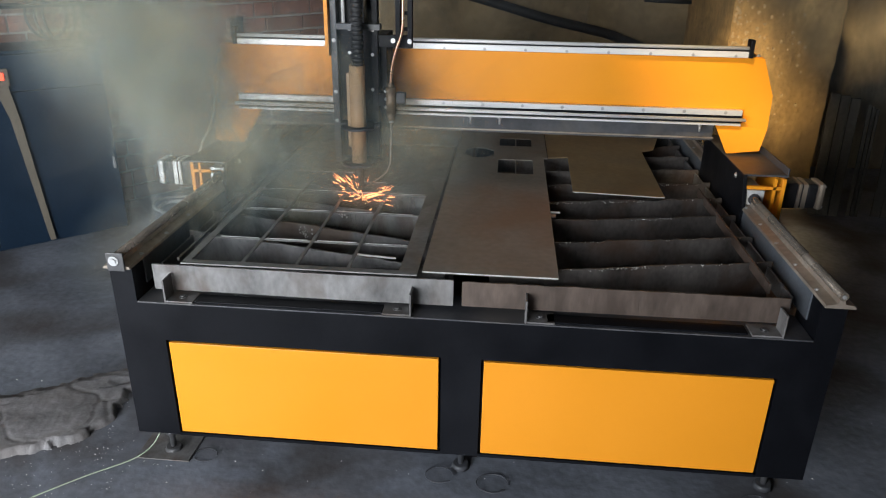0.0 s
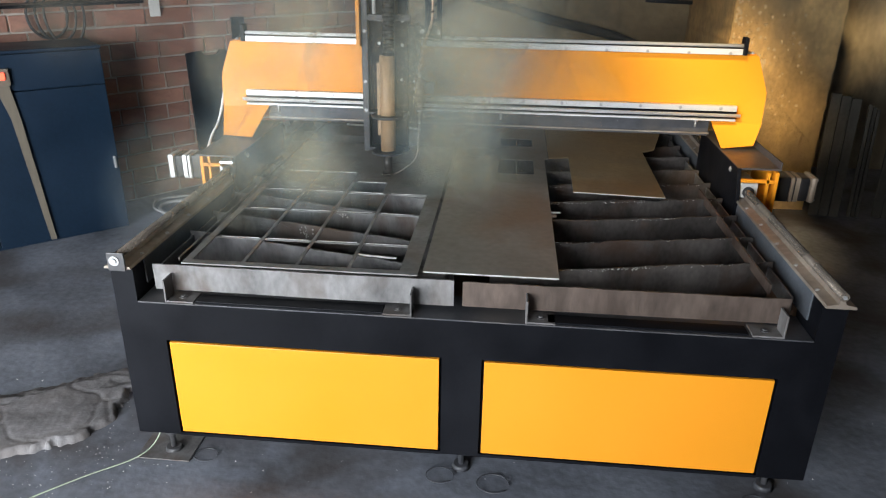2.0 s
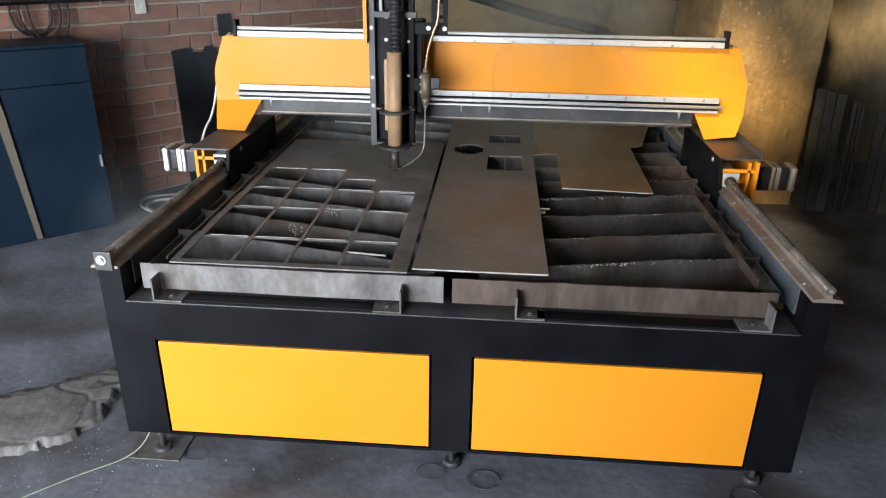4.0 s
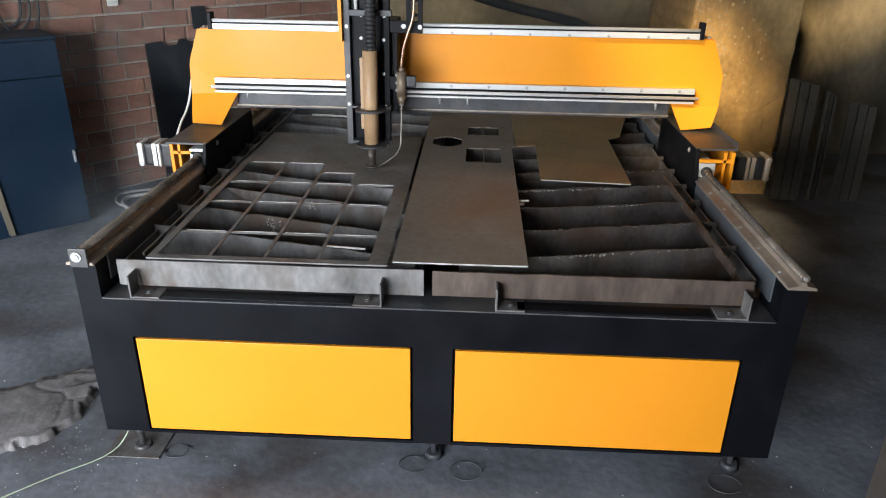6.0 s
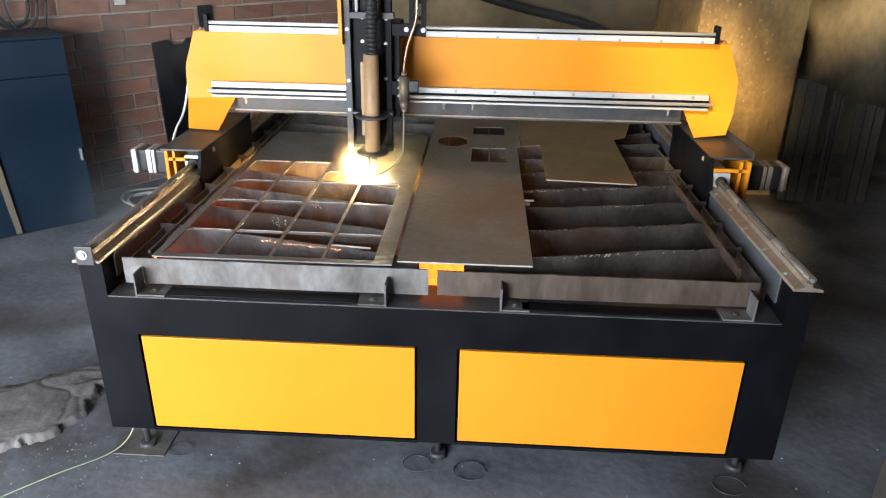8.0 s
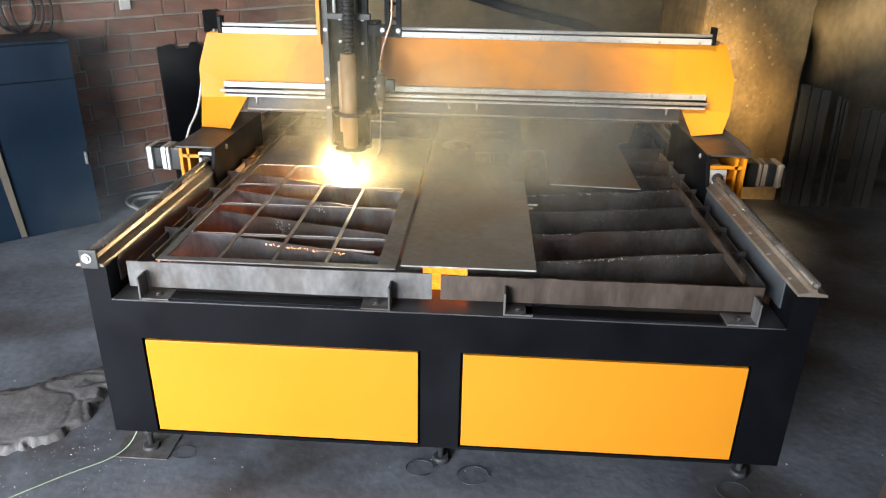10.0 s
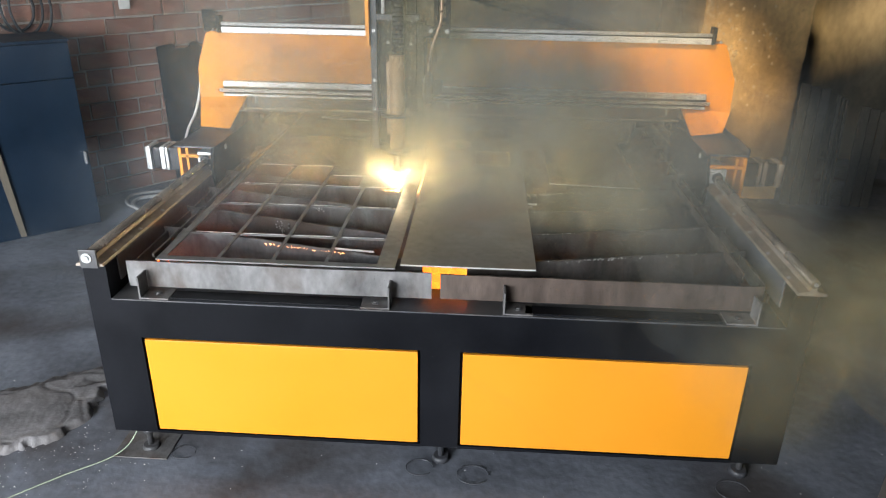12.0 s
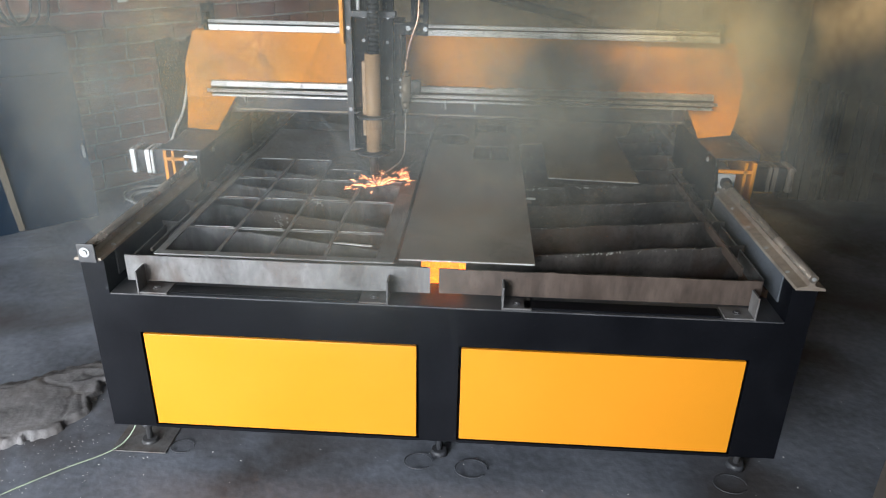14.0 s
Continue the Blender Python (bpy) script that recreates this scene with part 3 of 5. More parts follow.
def build_gantry():
    g = thing("gantry", (0, GY, 0.70), "yellow steel gantry beam with aluminium guide rails and end motors", "gantry")
    left = [(-0.967, 1.1245), (-1.006, 1.018), (-1.013, 0.990), (-1.015, 0.880), (-1.002, 0.781), (-0.889, 0.776), (-0.834, 0.888)]
    outline = left + [(0.834, 0.888), (0.871, 0.800), (0.985, 0.812), (1.014, 0.880), (1.013, 0.997), (0.963, 1.1245)]
    bm = extruded(outline, "y", 1.120, 1.128)
    bmesh.ops.triangulate(bm, faces=bm.faces)
    for v in bm.verts:
        v.co.y -= 0.07 * max(0.0, 0.888 - v.co.z) / 0.108
    part("face_plate", bm, YELLOW, g, "yellow powder-coated face plate")
    part("beam", box(-0.96, 0.96, 1.128, 1.30, 0.90, 1.1285, 0.004), YELLOW, g)
    part("under_beam", box(-0.845, 0.835, 1.14, 1.31, 0.826, 0.895, 0.003), DUSTY, g, "dark steel stiffening beam")
    part("beam_flange", box(-0.848, 0.838, 1.134, 1.1385, 0.834, 0.840, 0.001), DULL, g)
    for s in (-1, 1):
        # the far end stands a little higher than the near one; c is the height of its cover
        c, up, xr = (0.7725, 0.0, 0.90) if s < 0 else (0.796, 0.012, 0.908)
        x0, x1 = sorted((s * 0.955, s * 1.000))
        part("end_leg", extruded([(1.13, 1.00), (1.32, 0.98), (1.36, c), (1.13, c)], "x", x0, x1, 0.002), YELLOW, g)
        x0, x1 = sorted((s * (xr - 0.042), s * (xr - 0.030)))
        part("inner_plate", extruded([(0.790 if s < 0 else 0.825, c - 0.002), (0.765 if s < 0 else 0.79, 0.70), (0.81, 0.56), (1.34, 0.55), (1.34, c - 0.002)], "x", x0, x1, 0.001), BLACK, g, "black inner side plate")
        part("plate_bolt", bolt_head((s * (xr - 0.042), 0.90, c - 0.025), (-s, 0, 0), 0.006, 0.005), BOLT, g)
        x0, x1 = sorted((s * (xr - 0.040), s * (1.008 if s < 0 else 1.006)))
        part("cover_plate", box(x0, x1, 0.80 if s < 0 else 0.83, 1.35, c - 0.007, c, 0.001), DUSTY, g, "dusty black cover plate")
        if s > 0:
            part("cover_flange", box(1.006, 1.0105, 0.83, 1.35, c - 0.007, c + 0.022), DUSTY, g)
        x0, x1 = sorted((s * 0.988, s * 1.000))
        br = part("motor_bracket", box(x0, x1, 0.81, 1.05, 0.62, c - 0.0075, 0.002), YELLOW, g, "yellow motor bracket")
        x0, x1 = sorted((s * (xr - 0.030), s * 0.988))
        part("bracket_web", box(x0, x1, 0.81, 0.822, c - 0.045, c - 0.034), YELLOW, br)
        x0, x1 = sorted((s * 0.962, s * 0.971))
        part("bracket_rib", box(x0, x1, 0.81, 0.822, 0.65, c - 0.008), YELLOW, br)
        x0, x1 = sorted((s * (xr - 0.028), s * (xr + 0.030)))
        bb = part("bearing_block", box(x0, x1, 0.81, 0.95, 0.697, 0.748, 0.004), ALU, g, "aluminium linear bearing block")
        part("bearing_seal", rod((s * xr, 0.803, 0.7175), (s * xr, 0.82, 0.7175), 0.019), RUBBER, bb)
        # stepper motor, its axis across the table
        m = part("stepper_motor", box(*sorted((s * 1.030, s * 1.080)), 0.905, 0.995, 0.645 + up, 0.735 + up, 0.008), MOTOR, g, "black stepper motor with aluminium end caps")
        part("gearbox", box(*sorted((s * 1.000, s * 1.030)), 0.91, 0.99, 0.648 + up, 0.730 + up, 0.006), MOTOR, m)
        # right-hand caps take darker DULL, their shade put into the colour
        part("front_cap", box(*sorted((s * 1.080, s * 1.094)), 0.904, 0.996, 0.644 + up, 0.736 + up, 0.010), ALU if s < 0 else DULL, m, "aluminium motor cap")
        part("rotor_housing", box(*sorted((s * 1.094, s * 1.101)), 0.909, 0.991, 0.648 + up, 0.732 + up, 0.010), MOTOR, m)
        part("middle_cap", box(*sorted((s * 1.101, s * 1.106)), 0.905, 0.995, 0.645 + up, 0.735 + up, 0.010), ALU if s < 0 else DULL, m, "aluminium motor cap")
        part("stator", box(*sorted((s * 1.106, s * 1.147)), 0.908, 0.992, 0.647 + up, 0.733 + up, 0.012), MOTOR, m)
        part("rear_cap", box(*sorted((s * 1.147, s * 1.169)), 0.904, 0.996, 0.644 + up, 0.736 + up, 0.010), ALU if s < 0 else DULL, m, "aluminium motor cap")
        for dy in (0.914, 0.986):
            for dz in (0.654, 0.726):
                part("motor_screw", rod((s * 1.169, dy, dz + up), (s * 1.172, dy, dz + up), 0.004, sides=8), BOLT, m)
        # stop posts at the ends of the upper rail
        part("stop_post", box(*sorted((s * 0.898, s * 0.912)), 1.085, 1.128, 1.1285, 1.188, 0.002), BLACK, g)
        for k in range(2):
            part("post_bolt", bolt_head((s * (0.926 + k * 0.018), 1.134, 1.1285), (0, 0, 1), 0.005, 0.008), BOLT, g)
    # guide rails: upper one on the top edge, lower one on the face
    up = part("upper_rail", box(-0.898, 0.898, 1.092, 1.1275, 1.1285, 1.149, 0.002), ALU, g, "aluminium rail support")
    part("upper_shaft", rod((-0.902, 1.100, 1.1595), (0.902, 1.100, 1.1595), 0.0062, sides=18), CHROME, up, "bright ground steel shaft")
    part("upper_seat", box(-0.898, 0.898, 1.098, 1.110, 1.149, 1.1555), BLACK, up)
    low = part("lower_rail", box(-0.914, 0.914, 1.098, 1.120, 0.928, 0.948, 0.002), ALU, g, "aluminium rail support")
    part("lower_shaft", rod((-0.926, 1.090, 0.9150), (0.926, 1.090, 0.9150), 0.0064, sides=18), CHROME, low, "bright ground steel shaft")
    part("lower_web", box(-0.914, 0.914, 1.097, 1.119, 0.903, 0.928), BLACK, low)
    part("lower_lip", box(-0.912, 0.912, 1.088, 1.118, 0.894, 0.9015, 0.001), ALU, low)
    for k in range(13):
        x = -0.86 + k * 0.143
        part("rail_bolt", bolt_head((x, 1.098, 0.938), (0, -1, 0), 0.0036, 0.003), BOLT, low)
        part("rail_bolt", bolt_head((x, 1.092, 1.134), (0, -1, 0), 0.0032, 0.003), BOLT, up)
    for x in (-0.79, -0.045, 0.062, 0.775):
        bm = rod((x, 1.10, 0.895), (x, 1.10, 0.868), 0.0042)
        rod((x, 1.10, 0.893), (x, 1.10, 0.886), 0.007, sides=6, bm=bm)
        part("hanging_stud", bm, BOLT, g)
    part("cable_bundle", tube([(-1.012, 1.15, 0.97), (-1.022, 1.14, 0.92), (-1.030, 1.12, 0.86), (-1.038, 1.09, 0.815), (-1.045, 1.04, 0.78), (-1.05, 0.99, 0.73)], 0.0045), WHITE, g, "pale motor cable bundle")
    # carriage with the torch
    at = (-0.278, 0.95, 1.0)
    c = part("torch_carriage", box(-0.352, -0.215, 0.945, 0.957, 0.762, 1.47, 0.002), BLACK, g, "black torch carriage plate", at=at)
    part("slide_block", box(-0.345, -0.19, 0.957, 1.085, 0.87, 1.19, 0.003), BLACK, c)
    part("side_rail", box(-0.374, -0.352, 0.92, 0.975, 0.752, 1.47, 0.002), DUSTY, c)
    part("side_rail", box(-0.236, -0.215, 0.925, 0.945, 0.752, 1.47, 0.002), BLACK, c)
    part("shield_plate", box(-0.388, -0.3755, 0.90, 1.06, 1.120, 1.47, 0.001), YELLOW, c, "yellow side shield")
    part("guide_rod", rod((-0.330, 0.93, 1.22), (-0.330, 0.93, 1.47), 0.006), CHROME, c)
    part("guide_rod", rod((-0.255, 0.93, 1.22), (-0.255, 0.93, 1.47), 0.006), BRASS, c)
    part("upper_clamp", box(-0.352, -0.205, 0.915, 0.945, 1.205, 1.225, 0.002), DUSTY, c)
    tz = part("torch", rod((-0.2765, 0.865, 0.773), (-0.2765, 0.865, 1.099), 0.0258, sides=28), TAN, c, "tan plasma torch barrel")
    part("torch_strip", box(-0.312, -0.300, 0.860, 0.872, 0.825, 1.073, 0.002), TAN, c)
    part("nozzle_collar", rod((-0.2785, 0.865, 0.752), (-0.2785, 0.865, 0.774), 0.021, sides=24), DULL, c)
    bm = rod((-0.2785, 0.865, 0.690), (-0.2785, 0.865, 0.753), 0.0158, sides=24)
    rod((-0.2785, 0.865, 0.684), (-0.2785, 0.865, 0.690), 0.023, sides=24, bm=bm)
    rod((-0.2785, 0.865, 0.676), (-0.2785, 0.865, 0.684), 0.008, 0.014, sides=24, bm=bm)
    part("nozzle", bm, NOZZLE, c, "dark torch nozzle")
    for z in (0.893, 0.766):
        bm = rod((-0.278, 0.868, z - 0.004), (-0.278, 0.868, z + 0.004), 0.055, sides=36)
        box(-0.35, -0.21, 0.90, 0.945, z - 0.004, z + 0.004, bm=bm)
        part("torch_clamp", bm, DUSTY, c, "round black clamp plate")
    bm = bmesh.new()
    for k in range(26):
        z = 1.099 + k * 0.0145
        rod((-0.272, 0.868, z), (-0.272, 0.868, z + 0.010), 0.021, 0.017, sides=18, bm=bm)
    rod((-0.272, 0.868, 1.095), (-0.272, 0.868, 1.47), 0.016, bm=bm)
    part("torch_hose", bm, RUBBER, c, "ribbed black torch hose")
    for x, z in ((-0.316, 1.128), (-0.234, 1.126), (-0.318, 1.013), (-0.236, 1.009), (-0.315, 1.205), (-0.232, 1.205), (-0.228, 0.752 + 0.01), (-0.228, 0.893)):
        y = 0.9445 if -0.33 < x < -0.237 else 0.925
        part("plate_screw", bolt_head((x, y, z), (0, -1, 0), 0.0036, 0.004), BOLT, c)
    for x, z in ((-0.363, 1.00), (-0.363, 1.17), (-0.363, 0.90)):
        part("plate_screw", bolt_head((x, 0.92, z), (0, -1, 0), 0.004, 0.004), BOLT, c)
    arm = part("bracket_arm", box(-0.214, -0.105, 0.93, 0.945, 1.150, 1.19, 0.002), BLACK, c)
    part("bracket_frame", box(-0.155, -0.140, 0.92, 0.95, 1.19, 1.47), BLACK, c)
    part("bracket_frame", box(-0.115, -0.100, 0.92, 0.95, 1.15, 1.47), BLACK, c)
    for k in range(5):
        part("bracket_rung", box(-0.140, -0.115, 0.925, 0.945, 1.205 + k * 0.05, 1.215 + k * 0.05), BLACK, c)
    part("plate_screw", bolt_head((-0.165, 0.93, 1.172), (0, -1, 0), 0.005, 0.004), BOLT, c)
    part("plate_screw", bolt_head((-0.108, 0.92, 1.172), (0, -1, 0), 0.005, 0.004), BOLT, c)
    bm = rod((-0.173, 0.92, 0.935), (-0.173, 0.92, 1.02), 0.018, sides=20)
    rod((-0.173, 0.92, 1.02), (-0.173, 0.92, 1.035), 0.011, sides=6, bm=bm)
    rod((-0.173, 0.92, 0.908), (-0.173, 0.92, 0.935), 0.011, 0.017, sides=20, bm=bm)
    v = part("gas_valve", bm, BRASS, c, "dull brass gas valve")
    part("valve_mount", box(-0.215, -0.185, 0.925, 0.945, 0.955, 1.0), BLACK, c)
    part("valve_plug", box(-0.155, -0.122, 0.915, 0.935, 0.965, 1.005, 0.004), MOTOR, c)
    part("copper_pipe", tube([(-0.173, 0.92, 1.03), (-0.171, 0.915, 1.06), (-0.162, 0.91, 1.11), (-0.148, 0.905, 1.155), (-0.13, 0.905, 1.21), (-0.128, 0.91, 1.30), (-0.128, 0.91, 1.46)], 0.0045), COPPER, c)
    part("gas_tube", tube([(-0.173, 0.92, 0.915), (-0.174, 0.92, 0.85), (-0.176, 0.915, 0.79), (-0.178, 0.91, 0.755), (-0.192, 0.90, 0.725), (-0.225, 0.885, 0.700), (-0.25, 0.875, 0.686), (-0.262, 0.868, 0.684)], 0.0032), PIPE, c, "thin dull gas pipe")
    for z in (0.955, 0.982, 1.008):
        part("valve_bolt", bolt_head((-0.186, 0.913, z), (-0.5, -0.86, 0), 0.004, 0.010), BOLT, c)
    part("valve_nut", rod((-0.173, 0.92, 0.900), (-0.173, 0.92, 0.918), 0.009, sides=6), BOLT, c)
    return g, c


# ---- things round the room ----
def build_cabinet():
    t = thing("steel_cabinet", (-2.1, 1.72, 0), "dark navy painted steel cabinet against the brick wall", "cabinet")
    u, n = Vector((0.735, 0.678, 0)), Vector((-0.678, 0.735, 0))
    o = Vector((-1.975, 1.893, 0))
    m = Matrix.Translation(o) @ Matrix(((u.x, n.x, 0, 0), (u.y, n.y, 0, 0), (0, 0, 1, 0), (0, 0, 0, 1)))

    def at(bm):
        bmesh.ops.transform(bm, matrix=m, verts=bm.verts)
        return bm

    part("body", at(box(-1.25, 0, 0.012, 0.33, 0.0, 0.965, 0.006)), CABINET, t)
    part("top_panel", at(box(-1.25, 0.004, -0.006, 0.33, 0.965, 0.978, 0.004)), CABINET, t)
    part("drawer_front", at(box(-0.62, -0.004, -0.006, 0.012, 0.79, 0.96, 0.004)), CABINET, t)
    d = part("door", at(box(-0.62, -0.004, -0.006, 0.012, 0.02, 0.785, 0.004)), CABINET, t)
    part("handle", at(box(-0.030, -0.018, -0.028, -0.004, 0.345, 0.41, 0.004)), BOLT, d, "small bright handle")
    part("side_door", at(box(-1.24, -0.626, -0.006, 0.012, 0.02, 0.96, 0.004)), CABINET, t)
    lamp = thing("pilot_lamp_box", o + u * -0.46 - n * 0.03 + Vector((0, 0, 0.80)), "small red glowing pilot lamp on the cabinet front", "lamp")
    part("housing", at(box(-0.50, -0.425, -0.030, -0.0065, 0.82, 0.90, 0.004)), STREAK_TAN, lamp)
    part("lens", at(box(-0.475, -0.445, -0.040, -0.030, 0.85, 0.885, 0.004)), RED, lamp, "red lit lens")
    # the tapered streak reflected in the cabinet, built as a solid strip
    s = thing("cabinet_reflection", o + u * -0.42 - n * 0.05, "pale tapered reflection on the cabinet, built as a thin strip", "batten")
    part("batten", at(extruded([(-0.505, 0.86), (-0.455, 0.66), (-0.395, 0.02), (-0.37, 0.02), (-0.415, 0.66), (-0.435, 0.82)], "y", -0.024, -0.008)), STREAK_TAN, s)


def build_clutter():
    # dark notched panel leaning on the brick wall
    t = thing("metal_panel", (-1.75, 2.72, 0), "dark notched metal panel leaning on the brick wall", "panel")
    outline = [(-0.16, 0.0), (0.15, 0.0), (0.16, 0.80), (0.10, 0.85), (0.07, 0.85), (0.05, 0.82), (-0.03, 0.82), (-0.05, 0.85), (-0.15, 0.84)]
    bm = extruded(outline, "y", -0.008, 0.008, 0.002)
    p = WALL0 + ALONG * 0.32 + FACE * 0.085
    bmesh.ops.transform(bm, matrix=Matrix.Translation((p.x, p.y, 0.0)) @ pose(0, 0, 0, -4, 0, 50), verts=bm.verts)
    part("panel", bm, BLACK, t)
    # boards leaning in the dark corner
    for x, w, h, tilt in ((2.00, 0.17, 0.72, -5), (2.17, 0.07, 0.66, -6), (2.36, 0.16, 0.60, -5)):
        b = thing("board", (x, 2.62, 0), "dark weathered board standing against the wall", "board", "boards in the corner")
        for k in range(3):
            bm = box(-w / 2 + k * w / 3 + 0.003, -w / 2 + (k + 1) * w / 3 - 0.003, -0.01, 0.01, 0.0, h - 0.012 * k, 0.003)
            bmesh.ops.transform(bm, matrix=Matrix.Translation((x, 2.60, 0.002)) @ pose(0, 0, 0, tilt, 0, -8), verts=bm.verts)
            part("plank", bm, CARDBOARD, b)
    # cable loop on the floor, coil on the wall, wall tag
    t = thing("floor_cable", (-1.72, 2.1, 0), "grey cable loop lying on the floor", "cable")
    part("cable", tube([(-1.55, 2.28, 0.012), (-1.75, 2.34, 0.012), (-1.93, 2.26, 0.012), (-1.90, 2.12, 0.012), (-1.72, 2.02, 0.012), (-1.50, 2.02, 0.012), (-1.30, 2.05, 0.012)], 0.011), GREY, t)
    part("cable", tube([(-1.45, 2.36, 0.012), (-1.70, 2.42, 0.014), (-1.99, 2.33, 0.012), (-1.95, 2.15, 0.012), (-1.75, 2.07, 0.014), (-1.45, 2.10, 0.012)], 0.008), GREY, t)
    t = thing("wire_coil", (-2.3, 2.1, 1.05), "black wire coil hanging on the brick wall", "cable")
    for k in range(3):
        pts = []
        for i in range(13):
            a = i / 12 * 2 * math.pi
            p = WALL0 + ALONG * (-0.56 + 0.10 * math.cos(a) + 0.04 * k) + FACE * (0.03 + 0.008 * k)
            pts.append((p.x, p.y, 1.10 + (0.12 + 0.02 * k) * math.sin(a)))
        part("loop", tube(pts, 0.007), RUBBER, t)
    t = thing("wall_tag", (-1.98, 2.52, 1.05), "small pale tag fixed to the brick wall", "tag")
    p = WALL0 + ALONG * 0.02 + FACE * 0.018
    part("tag", box(p.x - 0.004, p.x + 0.008, p.y - 0.03, p.y + 0.03, 1.06, 1.20, 0.002, turn=pose(0, 0, 0, 0, 0, -40)), WHITE, t)
    t = thing("wall_shelf", (-2.2, 2.25, 1.12), "dark steel shelf on the brick wall", "shelf")
    p, q = WALL0 + ALONG * -0.95, WALL0 + ALONG * -0.10
    bm = box(-0.425, 0.425, -0.16, 0.0, -0.008, 0.008, 0.002)
    bmesh.ops.transform(bm, matrix=Matrix.Translation((p + q) / 2 + FACE * 0.012 + Vector((0, 0, 1.155))) @ pose(0, 0, 0, 0, 0, 50), verts=bm.verts)
    part("board", bm, BLACK, t)
    t = thing("wall_bracket", (-1.65, 2.9, 0.96), "small dark bracket plate on the brick wall", "bracket")
    p = WALL0 + ALONG * 0.54 + FACE * 0.02
    part("plate", box(p.x - 0.006, p.x + 0.006, p.y - 0.045, p.y + 0.045, 0.90, 1.03, 0.002, turn=pose(0, 0, 0, 0, 0, -40)), BLACK, t)
    # earth wire and the small plate under the foot
    t = thing("earth_wire", (-1.05, 0.0, 0), "pale green earth wire lying on the floor", "wire")
    part("wire", tube([(-1.45, -0.40, 0.006), (-1.28, -0.24, 0.006), (-1.20, -0.150, 0.006), (-1.10, -0.052, 0.006), (-1.0, 0.035, 0.006), (-0.955, 0.085, 0.03), (-0.925, 0.12, 0.10), (-0.905, 0.13, 0.145)], 0.0020), GREEN, t)
    t = thing("foot_plate", (-0.9, 0.1, 0), "thin steel plate lying under the machine foot", "plate")
    part("plate", box(-1.0, -0.83, 0.045, 0.21, 0.0, 0.004, 0.001), SLAT, t)
    # ring stains where feet stood, built as thin wire-like tubes
    for x, y, r in ((-0.06, 0.07, 0.035), (0.10, 0.05, 0.04), (-0.79, 0.08, 0.03), (0.86, 0.045, 0.04)):
        t = thing("ring_stain", (x, y, 0), "thin dark ring stain on the floor, built as a tube", "wire", "wire rings on the floor")
        part("ring", tube([(x + r * 1.2 * math.cos(a / 10 * 5.6), y + r * math.sin(a / 10 * 5.6), 0.004) for a in range(11)], 0.0014, 6), DUSTY, t)


